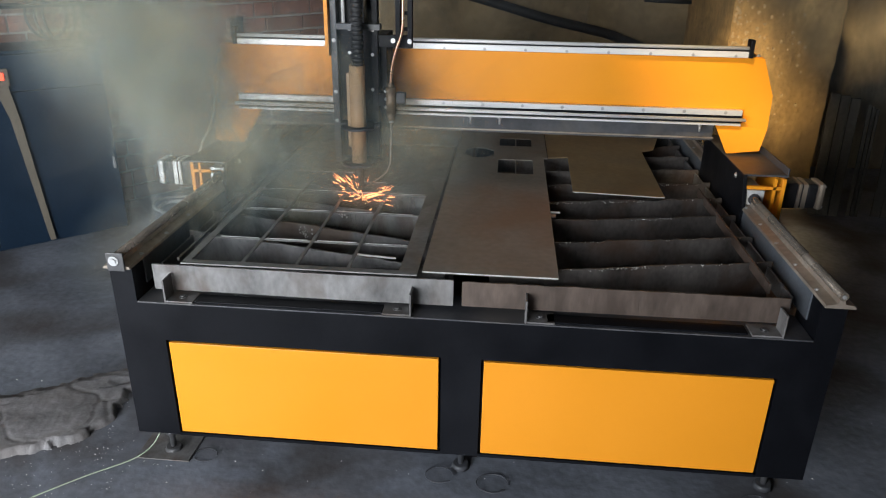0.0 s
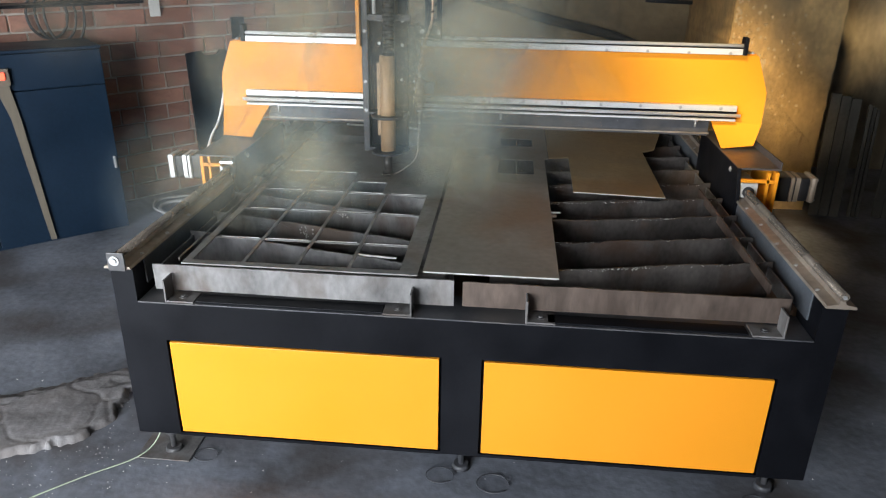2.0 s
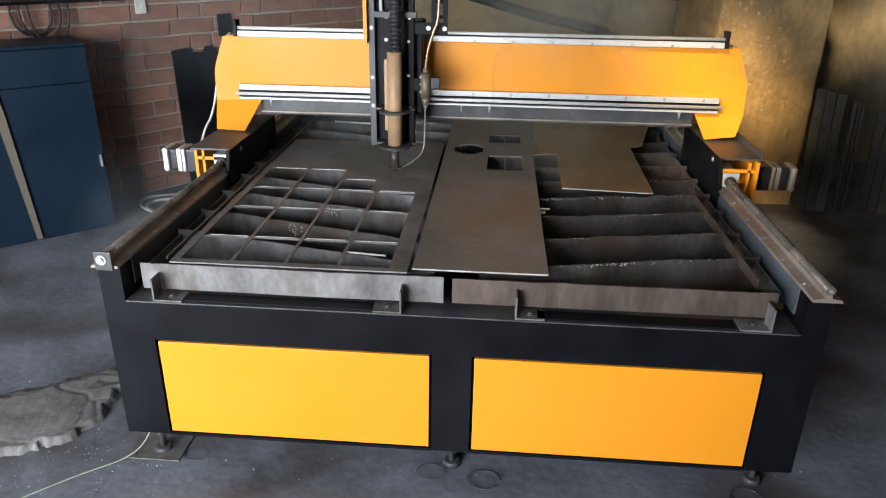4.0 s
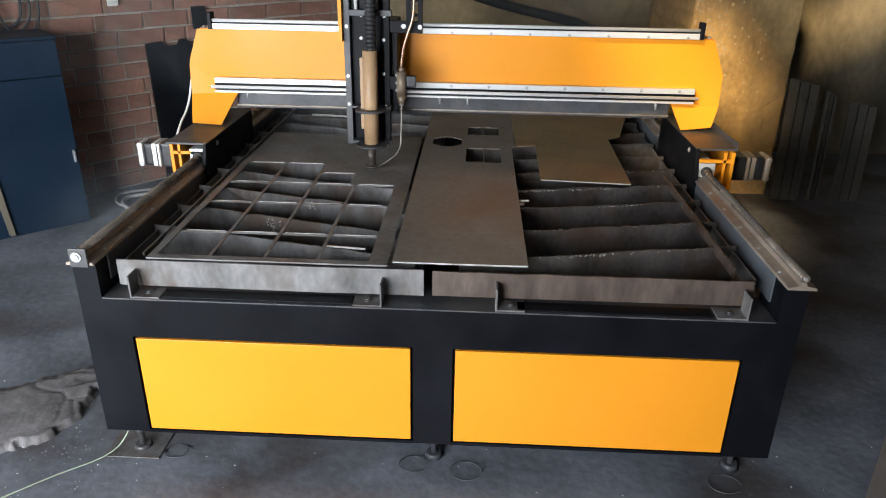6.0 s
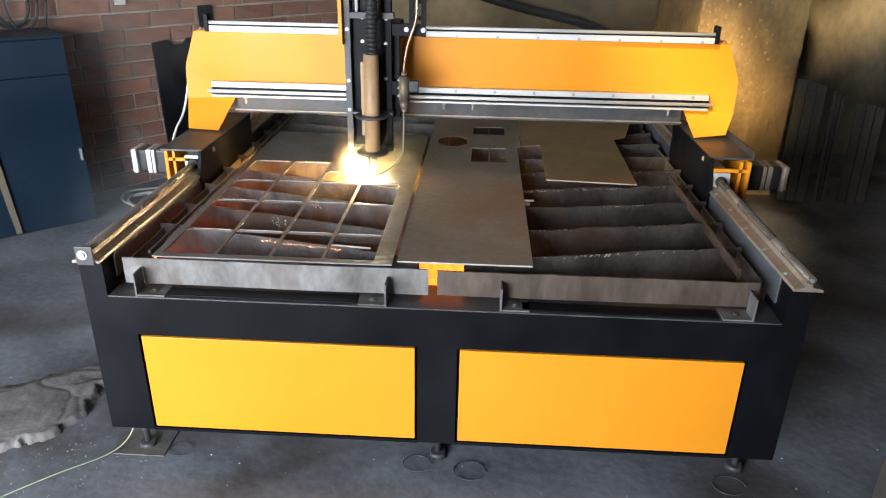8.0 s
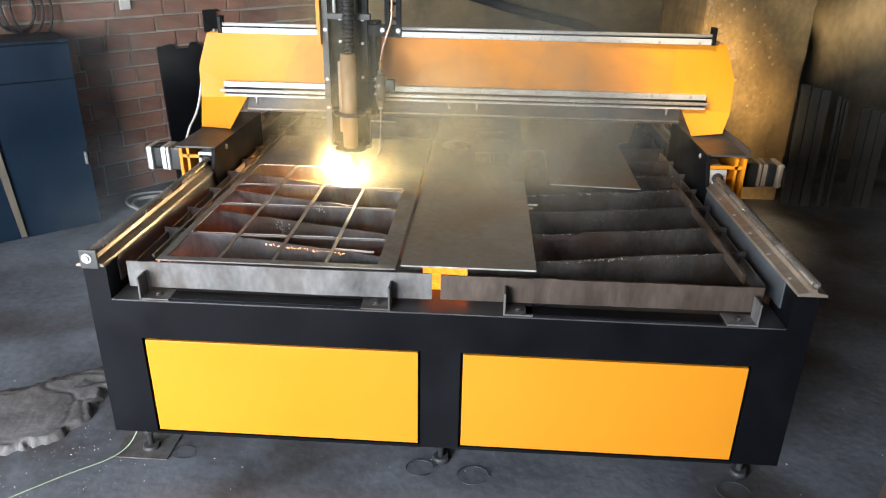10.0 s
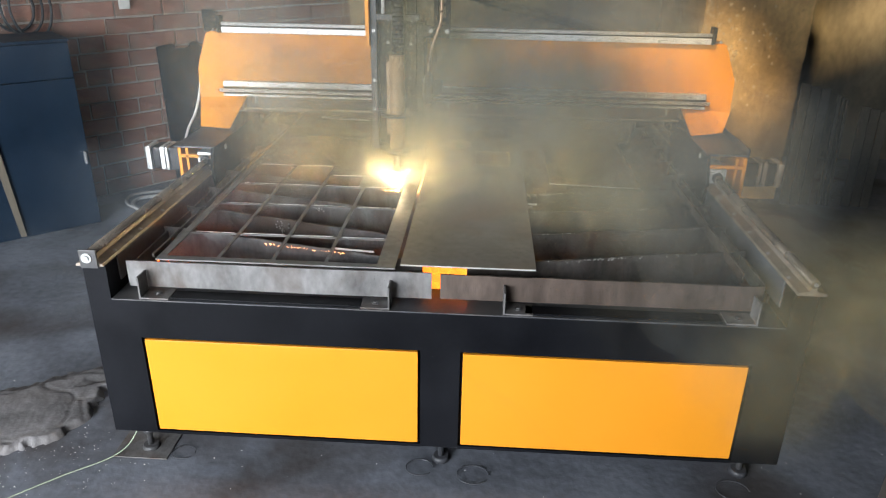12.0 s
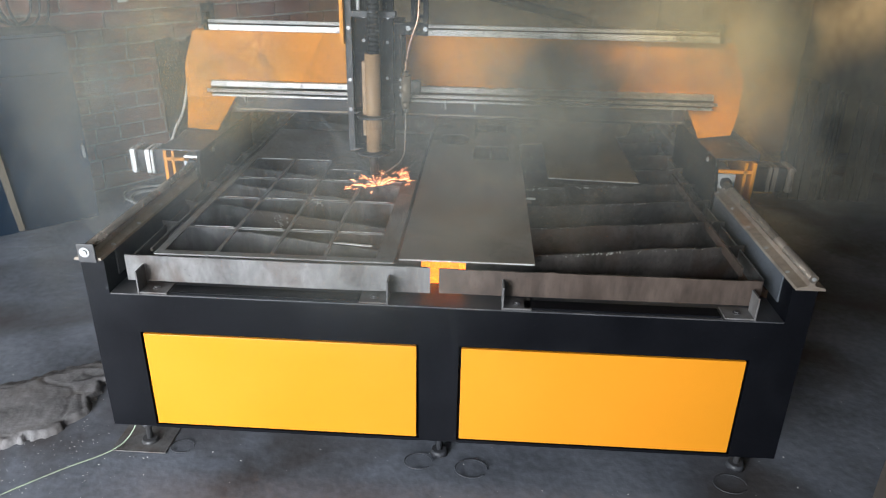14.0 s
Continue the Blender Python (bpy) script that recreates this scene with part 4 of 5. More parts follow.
def build_rubble():
    rng = random.Random(5)
    edge = [Vector(p) for p in ((-0.98, 0.50), (-1.30, 0.56), (-1.41, 0.48), (-1.56, 0.37), (-1.95, 0.24), (-1.95, -0.28), (-1.47, -0.06), (-1.33, 0.035), (-1.20, 0.10), (-1.15, 0.215), (-1.175, 0.37), (-0.98, 0.40))]

    def inside(p):
        """How far p lies within the ledge; negative outside."""
        hit, best = False, 9.0
        for a, b in zip(edge, edge[1:] + edge[:1]):
            if (a.y > p.y) != (b.y > p.y) and p.x < (b.x - a.x) * (p.y - a.y) / (b.y - a.y) + a.x:
                hit = not hit
            f = max(0.0, min(1.0, (p - a).dot(b - a) / (b - a).length_squared))
            best = min(best, (p - a - (b - a) * f).length)
        return best if hit else -best

    bm = bmesh.new()
    nx, ny = 150, 120
    grid = []
    for i in range(nx + 1):
        row = []
        for j in range(ny + 1):
            x, y = -1.95 + 1.0 * i / nx, -0.30 + 0.90 * j / ny
            d = inside(Vector((x, y))) + 0.022 * noise.noise((x * 14, y * 14, 0)) + 0.016 * noise.noise((x * 45, y * 45, 3))
            near, nxt = noise.voronoi((x * 4.2 + 0.25 * noise.noise((x * 9, y * 9, 1)), y * 4.2 + 0.25 * noise.noise((x * 9, y * 9, 6)), 0.3))[0][:2]
            crack = min(1.0, (nxt - near) * 22)
            top = 0.025 + 0.008 * noise.noise((x * 3, y * 3, 7)) + 0.0012 * noise.noise((x * 24, y * 24, 2)) + 0.0006 * noise.noise((x * 60, y * 60, 4)) + 0.001 * noise.noise((x * 38, y * 38, 9)) - 0.005 * (1 - crack)
            back = y + 0.28 - (x + 1.95) * 0.62 > 0.22
            f = max(0.0, min(1.0, d / (0.11 if back else 0.014)))
            row.append(bm.verts.new((x, y, -0.012 + (top + 0.012) * f)))
        grid.append(row)
    for i in range(nx):
        for j in range(ny):
            q = (grid[i][j], grid[i + 1][j], grid[i + 1][j + 1], grid[i][j + 1])
            if max(v.co.z for v in q) > -0.0119:
                bm.faces.new(q).smooth = True
    for v in [v for v in bm.verts if not v.link_faces]:
        bm.verts.remove(v)
    tagged(part("concrete_ledge", bm, CONCRETE, None, "broken cracked concrete ledge on the floor beside the table", (-1.45, 0.15, 0)), "", "ledge", "", "structure")
    bm = bmesh.new()
    for k in range(360):
        if rng.random() < 0.6:
            x, y, r = rng.gauss(-1.20, 0.16), rng.gauss(0.02, 0.13), rng.uniform(0.0006, 0.0023)
        else:
            x, y, r = rng.uniform(-1.7, 1.9), rng.uniform(-0.35, 0.5), rng.uniform(0.0006, 0.0028)
        if abs(x) < 0.98 and y > 0.16:
            continue
        bmesh.ops.create_icosphere(bm, subdivisions=1, radius=r, matrix=Matrix.Translation((x, y, 0.002)) @ pose(0, 0, 0, rng.uniform(0, 360), rng.uniform(0, 360), 0) @ Matrix.Diagonal((1, rng.uniform(0.5, 1), 0.5, 1)))
    tagged(part("concrete_chips", bm, EDGE, None, "pale chips and slag crumbs scattered on the floor", (-1.2, 0, 0)), "", "chips", "", "stuff")


build_room()
build_table()
build_sheets()
gantry, carriage = build_gantry()
build_cabinet()
build_clutter()
build_rubble()
build_brick_wall()


# ---- smoke, sparks and the plasma arc ----
def smoke_material(name, color, thick, thin):
    # thin smoke scatters bluer than thick smoke
    m = bpy.data.materials.new(name)
    m.use_nodes = True
    nodes, links = m.node_tree.nodes, m.node_tree.links
    nodes.remove(nodes["Principled BSDF"])
    uv, sub, length = nodes.new("ShaderNodeUVMap"), nodes.new("ShaderNodeVectorMath"), nodes.new("ShaderNodeVectorMath")
    sub.operation, length.operation = "SUBTRACT", "LENGTH"
    sub.inputs[1].default_value = (0.5, 0.5, 0)
    links.new(uv.outputs[0], sub.inputs[0]), links.new(sub.outputs[0], length.inputs[0])
    fall = nodes.new("ShaderNodeMapRange")
    fall.interpolation_type = "SMOOTHERSTEP"
    fall.inputs["From Min"].default_value, fall.inputs["From Max"].default_value = 0.46, 0.02
    links.new(length.outputs["Value"], fall.inputs["Value"])
    coord, cloud, patch = nodes.new("ShaderNodeTexCoord"), nodes.new("ShaderNodeTexNoise"), nodes.new("ShaderNodeMapRange")
    cloud.inputs["Scale"].default_value, cloud.inputs["Detail"].default_value, cloud.inputs["Distortion"].default_value = 5.0, 4.0, 0.6
    links.new(coord.outputs["Object"], cloud.inputs["Vector"])
    patch.inputs["From Min"].default_value, patch.inputs["From Max"].default_value = 0.32, 0.68
    patch.inputs["To Min"].default_value, patch.inputs["To Max"].default_value = 0.4 * thick, 1.4 * thick
    links.new(cloud.outputs["Fac"], patch.inputs["Value"])
    mul = nodes.new("ShaderNodeMath")
    mul.operation = "MULTIPLY"
    links.new(fall.outputs[0], mul.inputs[0]), links.new(patch.outputs[0], mul.inputs[1])
    dif, tra, both, clear, mix = (nodes.new("ShaderNode" + n) for n in ("BsdfDiffuse", "BsdfTranslucent", "MixShader", "BsdfTransparent", "MixShader"))
    hue = nodes.new("ShaderNodeMix")
    hue.data_type = "RGBA"
    hue.inputs[6].default_value, hue.inputs[7].default_value = (*thin, 1), (*color, 1)
    links.new(fall.outputs[0], hue.inputs[0])
    links.new(hue.outputs[2], dif.inputs[0]), links.new(hue.outputs[2], tra.inputs[0])
    both.inputs[0].default_value = 0.5
    links.new(dif.outputs[0], both.inputs[1]), links.new(tra.outputs[0], both.inputs[2])
    links.new(mul.outputs[0], mix.inputs[0]), links.new(clear.outputs[0], mix.inputs[1]), links.new(both.outputs[0], mix.inputs[2])
    links.new(mix.outputs[0], nodes["Material Output"].inputs[0])
    return m


SMOKE = smoke_material("green_grey_smoke", (0.80, 0.745, 0.53), 0.096, (0.46, 0.66, 0.76))
HAZE = smoke_material("thin_smoke", (0.68, 0.64, 0.50), 0.041, (0.48, 0.58, 0.64))
PLUME = smoke_material("warm_cutting_smoke", (0.88, 0.77, 0.43), 0.058, (0.66, 0.68, 0.56))
VEIL = smoke_material("blue_grey_veil", (0.50, 0.55, 0.58), 0.060, (0.46, 0.55, 0.62))
# dense fume whose lit wisps imitate the bloom of the arc
FUME = smoke_material("arc_bloom_fume", (0.80, 0.70, 0.46), 0.19, (0.76, 0.64, 0.42))


def smoke_mesh(seed, spread, flake, count):
    """Soft round wisps strewn through a lumpy ball."""
    rng = random.Random(seed)
    bm = bmesh.new()
    uv = bm.loops.layers.uv.new("UVMap")
    lumps = [Vector((rng.gauss(0, 0.55), rng.gauss(0, 0.55), rng.gauss(0, 0.55))) for _ in range(5)]
    for _ in range(count):
        c = rng.choice(lumps) + Vector((rng.gauss(0, 0.33), rng.gauss(0, 0.33), rng.gauss(0, 0.33)))
        c = Vector((c.x * spread[0], c.y * spread[1], c.z * spread[2]))
        r = flake * rng.uniform(0.6, 1.3)
        turn = Euler((rng.uniform(0, 6.3), rng.uniform(0, 6.3), rng.uniform(0, 6.3))).to_matrix()
        hub = bm.verts.new(c + turn @ Vector((0, 0, 0.25 * r)))
        rim = [bm.verts.new(c + turn @ Vector((r * math.cos(a * math.pi / 5), r * math.sin(a * math.pi / 5), 0.06 * r * math.cos(a * 3)))) for a in range(10)]
        for a in range(10):
            f = bm.faces.new((hub, rim[a], rim[(a + 1) % 10]))
            f.smooth = True
            for loop, p in zip(f.loops, ((0, 0), (math.cos(a * math.pi / 5), math.sin(a * math.pi / 5)), (math.cos((a + 1) * math.pi / 5), math.sin((a + 1) * math.pi / 5)))):
                loop[uv].uv = (0.5 + p[0] * 0.5, 0.5 + p[1] * 0.5)
    me = bpy.data.meshes.new("smoke")
    bm.to_mesh(me), bm.free()
    return me


def build_smoke():
    shapes = {}
    for k in range(3):
        for kind, mat, spread, flake, n in (("puff", SMOKE, (0.21, 0.18, 0.23), 0.28, 46), ("plume", PLUME, (0.26, 0.20, 0.20), 0.27, 42), ("haze", HAZE, (0.42, 0.34, 0.30), 0.38, 44), ("veil", VEIL, (0.80, 0.50, 0.50), 0.60, 16), ("fume", FUME, (0.15, 0.11, 0.10), 0.115, 64), ("flare", FUME, (0.20, 0.10, 0.09), 0.15, 52)):
            me = smoke_mesh(20 + k + 9 * len(kind) + (5 if kind == "haze" else 0), spread, flake, n)
            me.materials.append(mat)
            shapes[kind, k] = me
    made = []
    for i, (kind, turn, rows) in enumerate(SMOKE_PATHS):
        ob = new("smoke", shapes[kind, i % 3])
        tagged(ob, SMOKE_LABEL[kind], "smoke", "drifting smoke", "stuff")
        made.append((ob, turn, rows))
    fumes = []
    # fume clouds that follow the arc and imitate its glare
    for k in range(2):
        ob = new("arc_bloom_fume", shapes["flare" if k else "fume", k])
        fumes.append(tagged(ob, "pale fume round the plasma arc, thickened to imitate its bloom", "smoke", "drifting smoke", "stuff"))
    return made, fumes


SMOKE_LABEL = {"plume": "warm yellowish smoke rising from the fresh cut", "puff": "drifting greenish grey smoke over the cutting table", "haze": "thin yellowish grey haze drifting round the table",
               "veil": "faint blue grey smoke veil hanging in the workshop"}
# kind of cloud, first turn, and its places in time
UNDER, AWAY = -0.75, 2.7
SMOKE_PATHS = [
    ("puff", 0, [(0, -0.42, 0.62, 0.76), (1, -0.26, 0.80, 1.06), (2, 0.00, 0.95, 1.45), (3, 0.2, 1.0, AWAY), (14, 0.2, 1.0, AWAY)]),
    ("puff", 80, [(0, -0.58, 0.62, 0.85), (1, -0.42, 0.72, 1.00), (2, -0.10, 0.78, 1.00), (2.5, 0.08, 0.85, 1.25), (3, 0.22, 0.95, 1.75), (3.7, 0.5, 1.2, AWAY), (14, 0.5, 1.5, AWAY)]),
    ("puff", 160, [(0, -1.20, 0.85, 1.05), (1, -0.90, 0.82, 1.25), (1.9, -0.9, 0.8, 1.75), (2.7, -0.9, 0.8, AWAY), (14, -0.9, 0.8, AWAY)]),
    ("puff", 240, [(0, -0.78, 0.48, 0.86), (1, -0.72, 0.50, 0.92), (1.6, -0.65, 0.50, 1.0), (2.4, -0.6, 0.5, 1.7), (3, -0.6, 0.5, AWAY), (14, -0.6, 0.5, AWAY)]),
    ("puff", 310, [(0, -1.12, 0.90, 1.10), (1, -1.25, 1.0, 1.45), (2, -1.3, 1.1, AWAY), (14, -1.3, 1.1, AWAY)]),
    ("puff", 30, [(0, -1.22, 1.05, 1.30), (0.8, -1.05, 1.0, 1.50), (1.8, -0.3, 1.0, AWAY), (14, -0.3, 1.0, AWAY)]),
    ("puff", 120, [(0, -0.36, 0.72, 0.25), (0.4, -0.40, 0.70, 0.80), (0.9, -0.30, 0.76, 0.98), (1.5, -0.18, 0.82, 1.10), (2.2, 0.05, 0.86, 1.05), (2.6, 0.2, 0.95, 1.30), (3.1, 0.4, 1.1, 1.85), (3.8, 0.6, 1.3, AWAY), (14, 0.6, 1.4, AWAY)]),
    ("puff", 200, [(0, -1.15, 0.72, 1.20), (0.8, -0.8, 0.8, 1.40), (1.6, -0.6, 0.9, 1.9), (2.2, -0.6, 0.9, AWAY), (14, -0.6, 0.9, AWAY)]),
    ("haze", 45, [(0, -0.9, 0.60, 0.74), (0.8, -0.95, 0.60, 0.86), (1.6, -1.1, 0.6, 1.25), (2.3, -1.1, 0.6, AWAY), (14, -1.1, 0.6, AWAY)]),
    ("plume", 5, [(0, 0.1, 0.8, UNDER), (9.4, 0.1, 0.8, UNDER), (10.3, 0.18, 0.66, 0.76), (11.0, 0.30, 0.30, 0.74), (11.5, 0.46, 0.12, 0.70), (12.0, 0.85, -0.15, 0.66), (12.8, 1.7, -0.5, 0.8), (14, 2.4, -0.5, 1.6)]),
    ("haze", 20, [(0, -0.75, 0.60, 0.95), (1.2, -0.60, 0.65, 1.00), (2, -0.15, 0.7, 1.0), (3.2, 0.25, 0.8, 0.95), (4.5, 0.5, 1.0, 1.4), (5.3, 0.6, 1.2, 2.2), (6, 0.6, 1.2, AWAY), (14, 0.6, 1.2, AWAY)]),
    ("haze", 140, [(0, -1.30, 0.90, 1.25), (1.5, -1.45, 1.1, 1.45), (3, -1.5, 1.4, 1.6), (5, -1.5, 1.5, AWAY), (14, -1.5, 1.5, AWAY)]),
    ("veil", 0, [(0, -1.15, 1.0, 1.05), (7, -1.05, 1.0, 1.1), (14, -1.1, 0.95, 1.05)]),
    ("veil", 90, [(0, -0.2, 1.75, 0.95), (7, -0.1, 1.80, 0.95), (14, -0.15, 1.7, 1.0)]),
    ("veil", 200, [(0, 0.45, 1.85, 0.95), (7, 0.40, 1.85, 0.92), (14, 0.4, 1.8, 0.95)]),
    ("veil", 290, [(0, 1.7, 3.0, 1.35), (7, 1.65, 2.95, 1.35), (14, 1.6, 2.9, 1.3)]),
    # the second plume rises from the new cut
    ("plume", 10, [(0, -0.3, 0.75, UNDER), (8.5, -0.3, 0.75, UNDER), (9.3, -0.45, 0.85, 0.75), (10.3, -0.50, 0.92, 0.95), (11.2, -0.35, 0.95, 1.05), (12.4, -0.2, 1.0, 1.5), (13.4, -0.1, 1.0, AWAY), (14, -0.1, 1.0, AWAY)]),
    ("plume", 100, [(0, -0.3, 0.75, UNDER), (8.8, -0.3, 0.75, UNDER), (9.6, 0.0, 0.80, 0.78), (10.4, 0.08, 0.82, 0.88), (11.2, 0.22, 0.66, 0.84), (12.2, 0.42, 0.45, 0.78), (13.2, 0.6, 0.4, 1.0), (14, 0.7, 0.4, 1.2)]),
    ("haze", 190, [(0, -0.1, 0.75, UNDER - 0.4), (8.6, -0.1, 0.75, UNDER - 0.4), (9.4, 0.25, 0.80, 0.76), (10.3, 0.36, 0.60, 0.82), (11.0, 0.34, 0.40, 0.80), (11.6, 0.46, 0.28, 0.76), (12.4, 0.75, 0.22, 0.80), (13.2, 0.90, 0.3, 0.95), (14, 1.05, 0.45, 1.1)]),
    ("plume", 280, [(0, -0.3, 0.8, UNDER), (9.4, -0.3, 0.8, UNDER), (10.2, -0.28, 0.88, 0.74), (11.2, -0.15, 1.0, 1.00), (12.2, 0.1, 1.05, 1.15), (13.2, 0.3, 1.1, 1.55), (14, 0.5, 1.1, 2.1)]),
    ("plume", 60, [(0, -0.2, 0.8, UNDER), (10.2, -0.2, 0.8, UNDER), (11.0, -0.48, 0.86, 0.78), (12.0, -0.55, 0.80, 0.90), (13.0, -0.60, 0.70, 0.98), (14, -0.75, 0.6, 1.05)]),
    ("plume", 150, [(0, 0.0, 0.8, UNDER), (11.0, 0.0, 0.8, UNDER), (12.0, 0.05, 0.70, 0.74), (13.0, 0.15, 0.85, 0.95), (14, 0.3, 0.8, 1.05)]),
    ("plume", 330, [(0, -0.2, 0.75, UNDER), (9.5, -0.2, 0.75, UNDER), (10.3, -0.30, 0.68, 0.86), (11.2, -0.20, 0.66, 0.92), (12.2, -0.15, 0.62, 0.88), (13.2, -0.15, 0.60, 1.0), (13.9, -0.2, 0.6, 1.65), (14, -0.2, 0.6, 1.75)]),
    ("plume", 250, [(0, 0.2, 0.9, UNDER), (9.6, 0.2, 0.9, UNDER), (10.4, 0.15, 0.98, 0.86), (11.4, 0.3, 0.98, 0.95), (12.4, 0.42, 0.85, 0.88), (13.4, 0.45, 0.85, 0.90), (14, 0.48, 0.85, 0.92)]),
    ("haze", 70, [(0, 0.2, 0.8, UNDER - 0.4), (8.6, 0.2, 0.8, UNDER - 0.4), (9.8, 0.1, 0.85, 0.80), (11, 0.25, 0.70, 0.88), (12.5, 0.40, 0.45, 0.90), (14, 0.55, 0.35, 0.90)]),
    ("haze", 170, [(0, 0.4, 0.8, UNDER - 0.4), (9.4, 0.4, 0.8, UNDER - 0.4), (10.6, 0.32, 0.60, 0.86), (11.6, 0.40, 0.60, 0.86), (12.6, 0.60, 0.68, 0.92), (14, 0.9, 0.8, 1.0)]),
    ("haze", 250, [(0, -0.3, 0.8, UNDER - 0.4), (10.0, -0.3, 0.8, UNDER - 0.4), (11.4, -0.45, 0.75, 0.85), (12.4, -0.55, 0.55, 0.88), (13.2, -0.75, 0.35, 0.88), (14, -0.95, 0.20, 0.88)]),
    ("haze", 330, [(0, 0.1, 1.0, UNDER - 0.4), (9.2, 0.1, 1.0, UNDER - 0.4), (10.4, 0.1, 1.15, 0.95), (11.6, 0.35, 1.20, 1.10), (12.8, 0.45, 1.25, 1.15), (14, 0.5, 1.3, 1.20)]),
    ("haze", 45, [(0, 0.0, 0.8, UNDER - 0.4), (10.8, 0.0, 0.8, UNDER - 0.4), (12.0, -0.05, 0.50, 0.78), (13.0, -0.1, 0.45, 0.82), (14, -0.15, 0.40, 0.86)]),
    ("haze", 300, [(0, -0.4, 1.5, UNDER - 0.4), (10.9, -0.4, 1.5, UNDER - 0.4), (12.2, -0.7, 1.65, 1.0), (13.2, -0.9, 1.7, 1.10), (14, -1.1, 1.7, 1.10)]),
    ("haze", 15, [(0, 0.3, 1.6, UNDER - 0.4), (10.4, 0.3, 1.6, UNDER - 0.4), (11.6, 0.5, 1.75, 1.0), (12.8, 0.8, 1.8, 1.10), (14, 1.0, 1.8, 1.10)]),
    ("plume", 20, [(0, -0.2, 0.8, UNDER), (12.0, -0.2, 0.8, UNDER), (12.7, -0.2, 0.82, 0.72), (13.3, -0.22, 0.80, 0.98), (14, -0.2, 0.82, 1.65)]),
    ("plume", 75, [(0, 0.0, 0.8, UNDER), (12.3, 0.0, 0.8, UNDER), (13.0, -0.05, 0.84, 0.74), (13.5, -0.02, 0.84, 0.98), (14, 0.0, 0.86, 1.5)]),
    ("veil", 250, [(0, -0.2, 0.7, UNDER - 1.0), (9.4, -0.2, 0.7, UNDER - 1.0), (11.2, -0.2, 0.85, 0.95), (12.5, -0.3, 0.8, 0.95), (14, -0.35, 0.75, 0.95)]),
    ("haze", 100, [(0, 0.2, 0.3, UNDER - 0.4), (11.8, 0.2, 0.3, UNDER - 0.4), (13.0, 0.15, 0.45, 0.80), (14, 0.10, 0.45, 0.84)]),
    ("haze", 260, [(0, 0.5, 0.4, UNDER - 0.4), (11.6, 0.5, 0.4, UNDER - 0.4), (12.8, 0.45, 0.40, 0.78), (14, 0.40, 0.35, 0.84)]),
    ("veil", 30, [(0, 0.2, 0.4, UNDER - 1.0), (10.0, 0.2, 0.4, UNDER - 1.0), (11.4, 0.25, 0.75, 0.85), (12.6, 0.1, 0.75, 0.87), (14, 0.05, 0.75, 0.90)]),
    ("veil", 120, [(0, 0.2, 0.6, UNDER - 1.0), (10.6, 0.2, 0.6, UNDER - 1.0), (12.0, -0.3, 0.75, 0.85), (13.0, -0.35, 0.75, 0.87), (14, -0.45, 0.75, 0.90)]),
    ("haze", 215, [(0, -0.6, 1.0, UNDER - 0.4), (10.6, -0.6, 1.0, UNDER - 0.4), (12.0, -0.85, 0.90, 0.90), (13.0, -1.1, 0.8, 0.9), (14, -1.4, 0.75, 0.85)]),
]

ARC = glowing("plasma_arc", (1.0, 0.78, 0.45), 2200)
MOLTEN = glowing("molten_sparks", (1.0, 0.46, 0.10), 420)
HOT = glowing("yellow_jet_glow", (1.0, 0.62, 0.20), 28)
SPARK = glowing("flying_sparks", (1.0, 0.32, 0.12), 9)
# emitters added to redden the side wall and fill the front gap
WALL_GLOW = glowing("red_wall_glow", (1.0, 0.17, 0.03), 5.0)
GAP_GLOW = glowing("ember_glow", (1.0, 0.30, 0.03), 1.6)


def needles(rng, bm, start, way, count, reach, fan, lift=0.0, r=0.0011):
    """Thin glowing streaks thrown along a way."""
    way = Vector(way).normalized()
    side = way.orthogonal().normalized()
    for _ in range(count):
        f = rng.random() ** 0.8
        q = way + side * rng.gauss(0, fan) + way.cross(side) * rng.gauss(0, fan)
        p = Vector(start) + q * reach * f + Vector((0, 0, lift * f * (1 - f)))
        n = rng.uniform(0.006, 0.030)
        d = (q + Vector((0, 0, lift * (1 - 2 * f) * 0.8))).normalized()
        rod(p, p + d * n, r * rng.uniform(0.5, 1.2), r * 0.2, sides=5, bm=bm)
    return bm


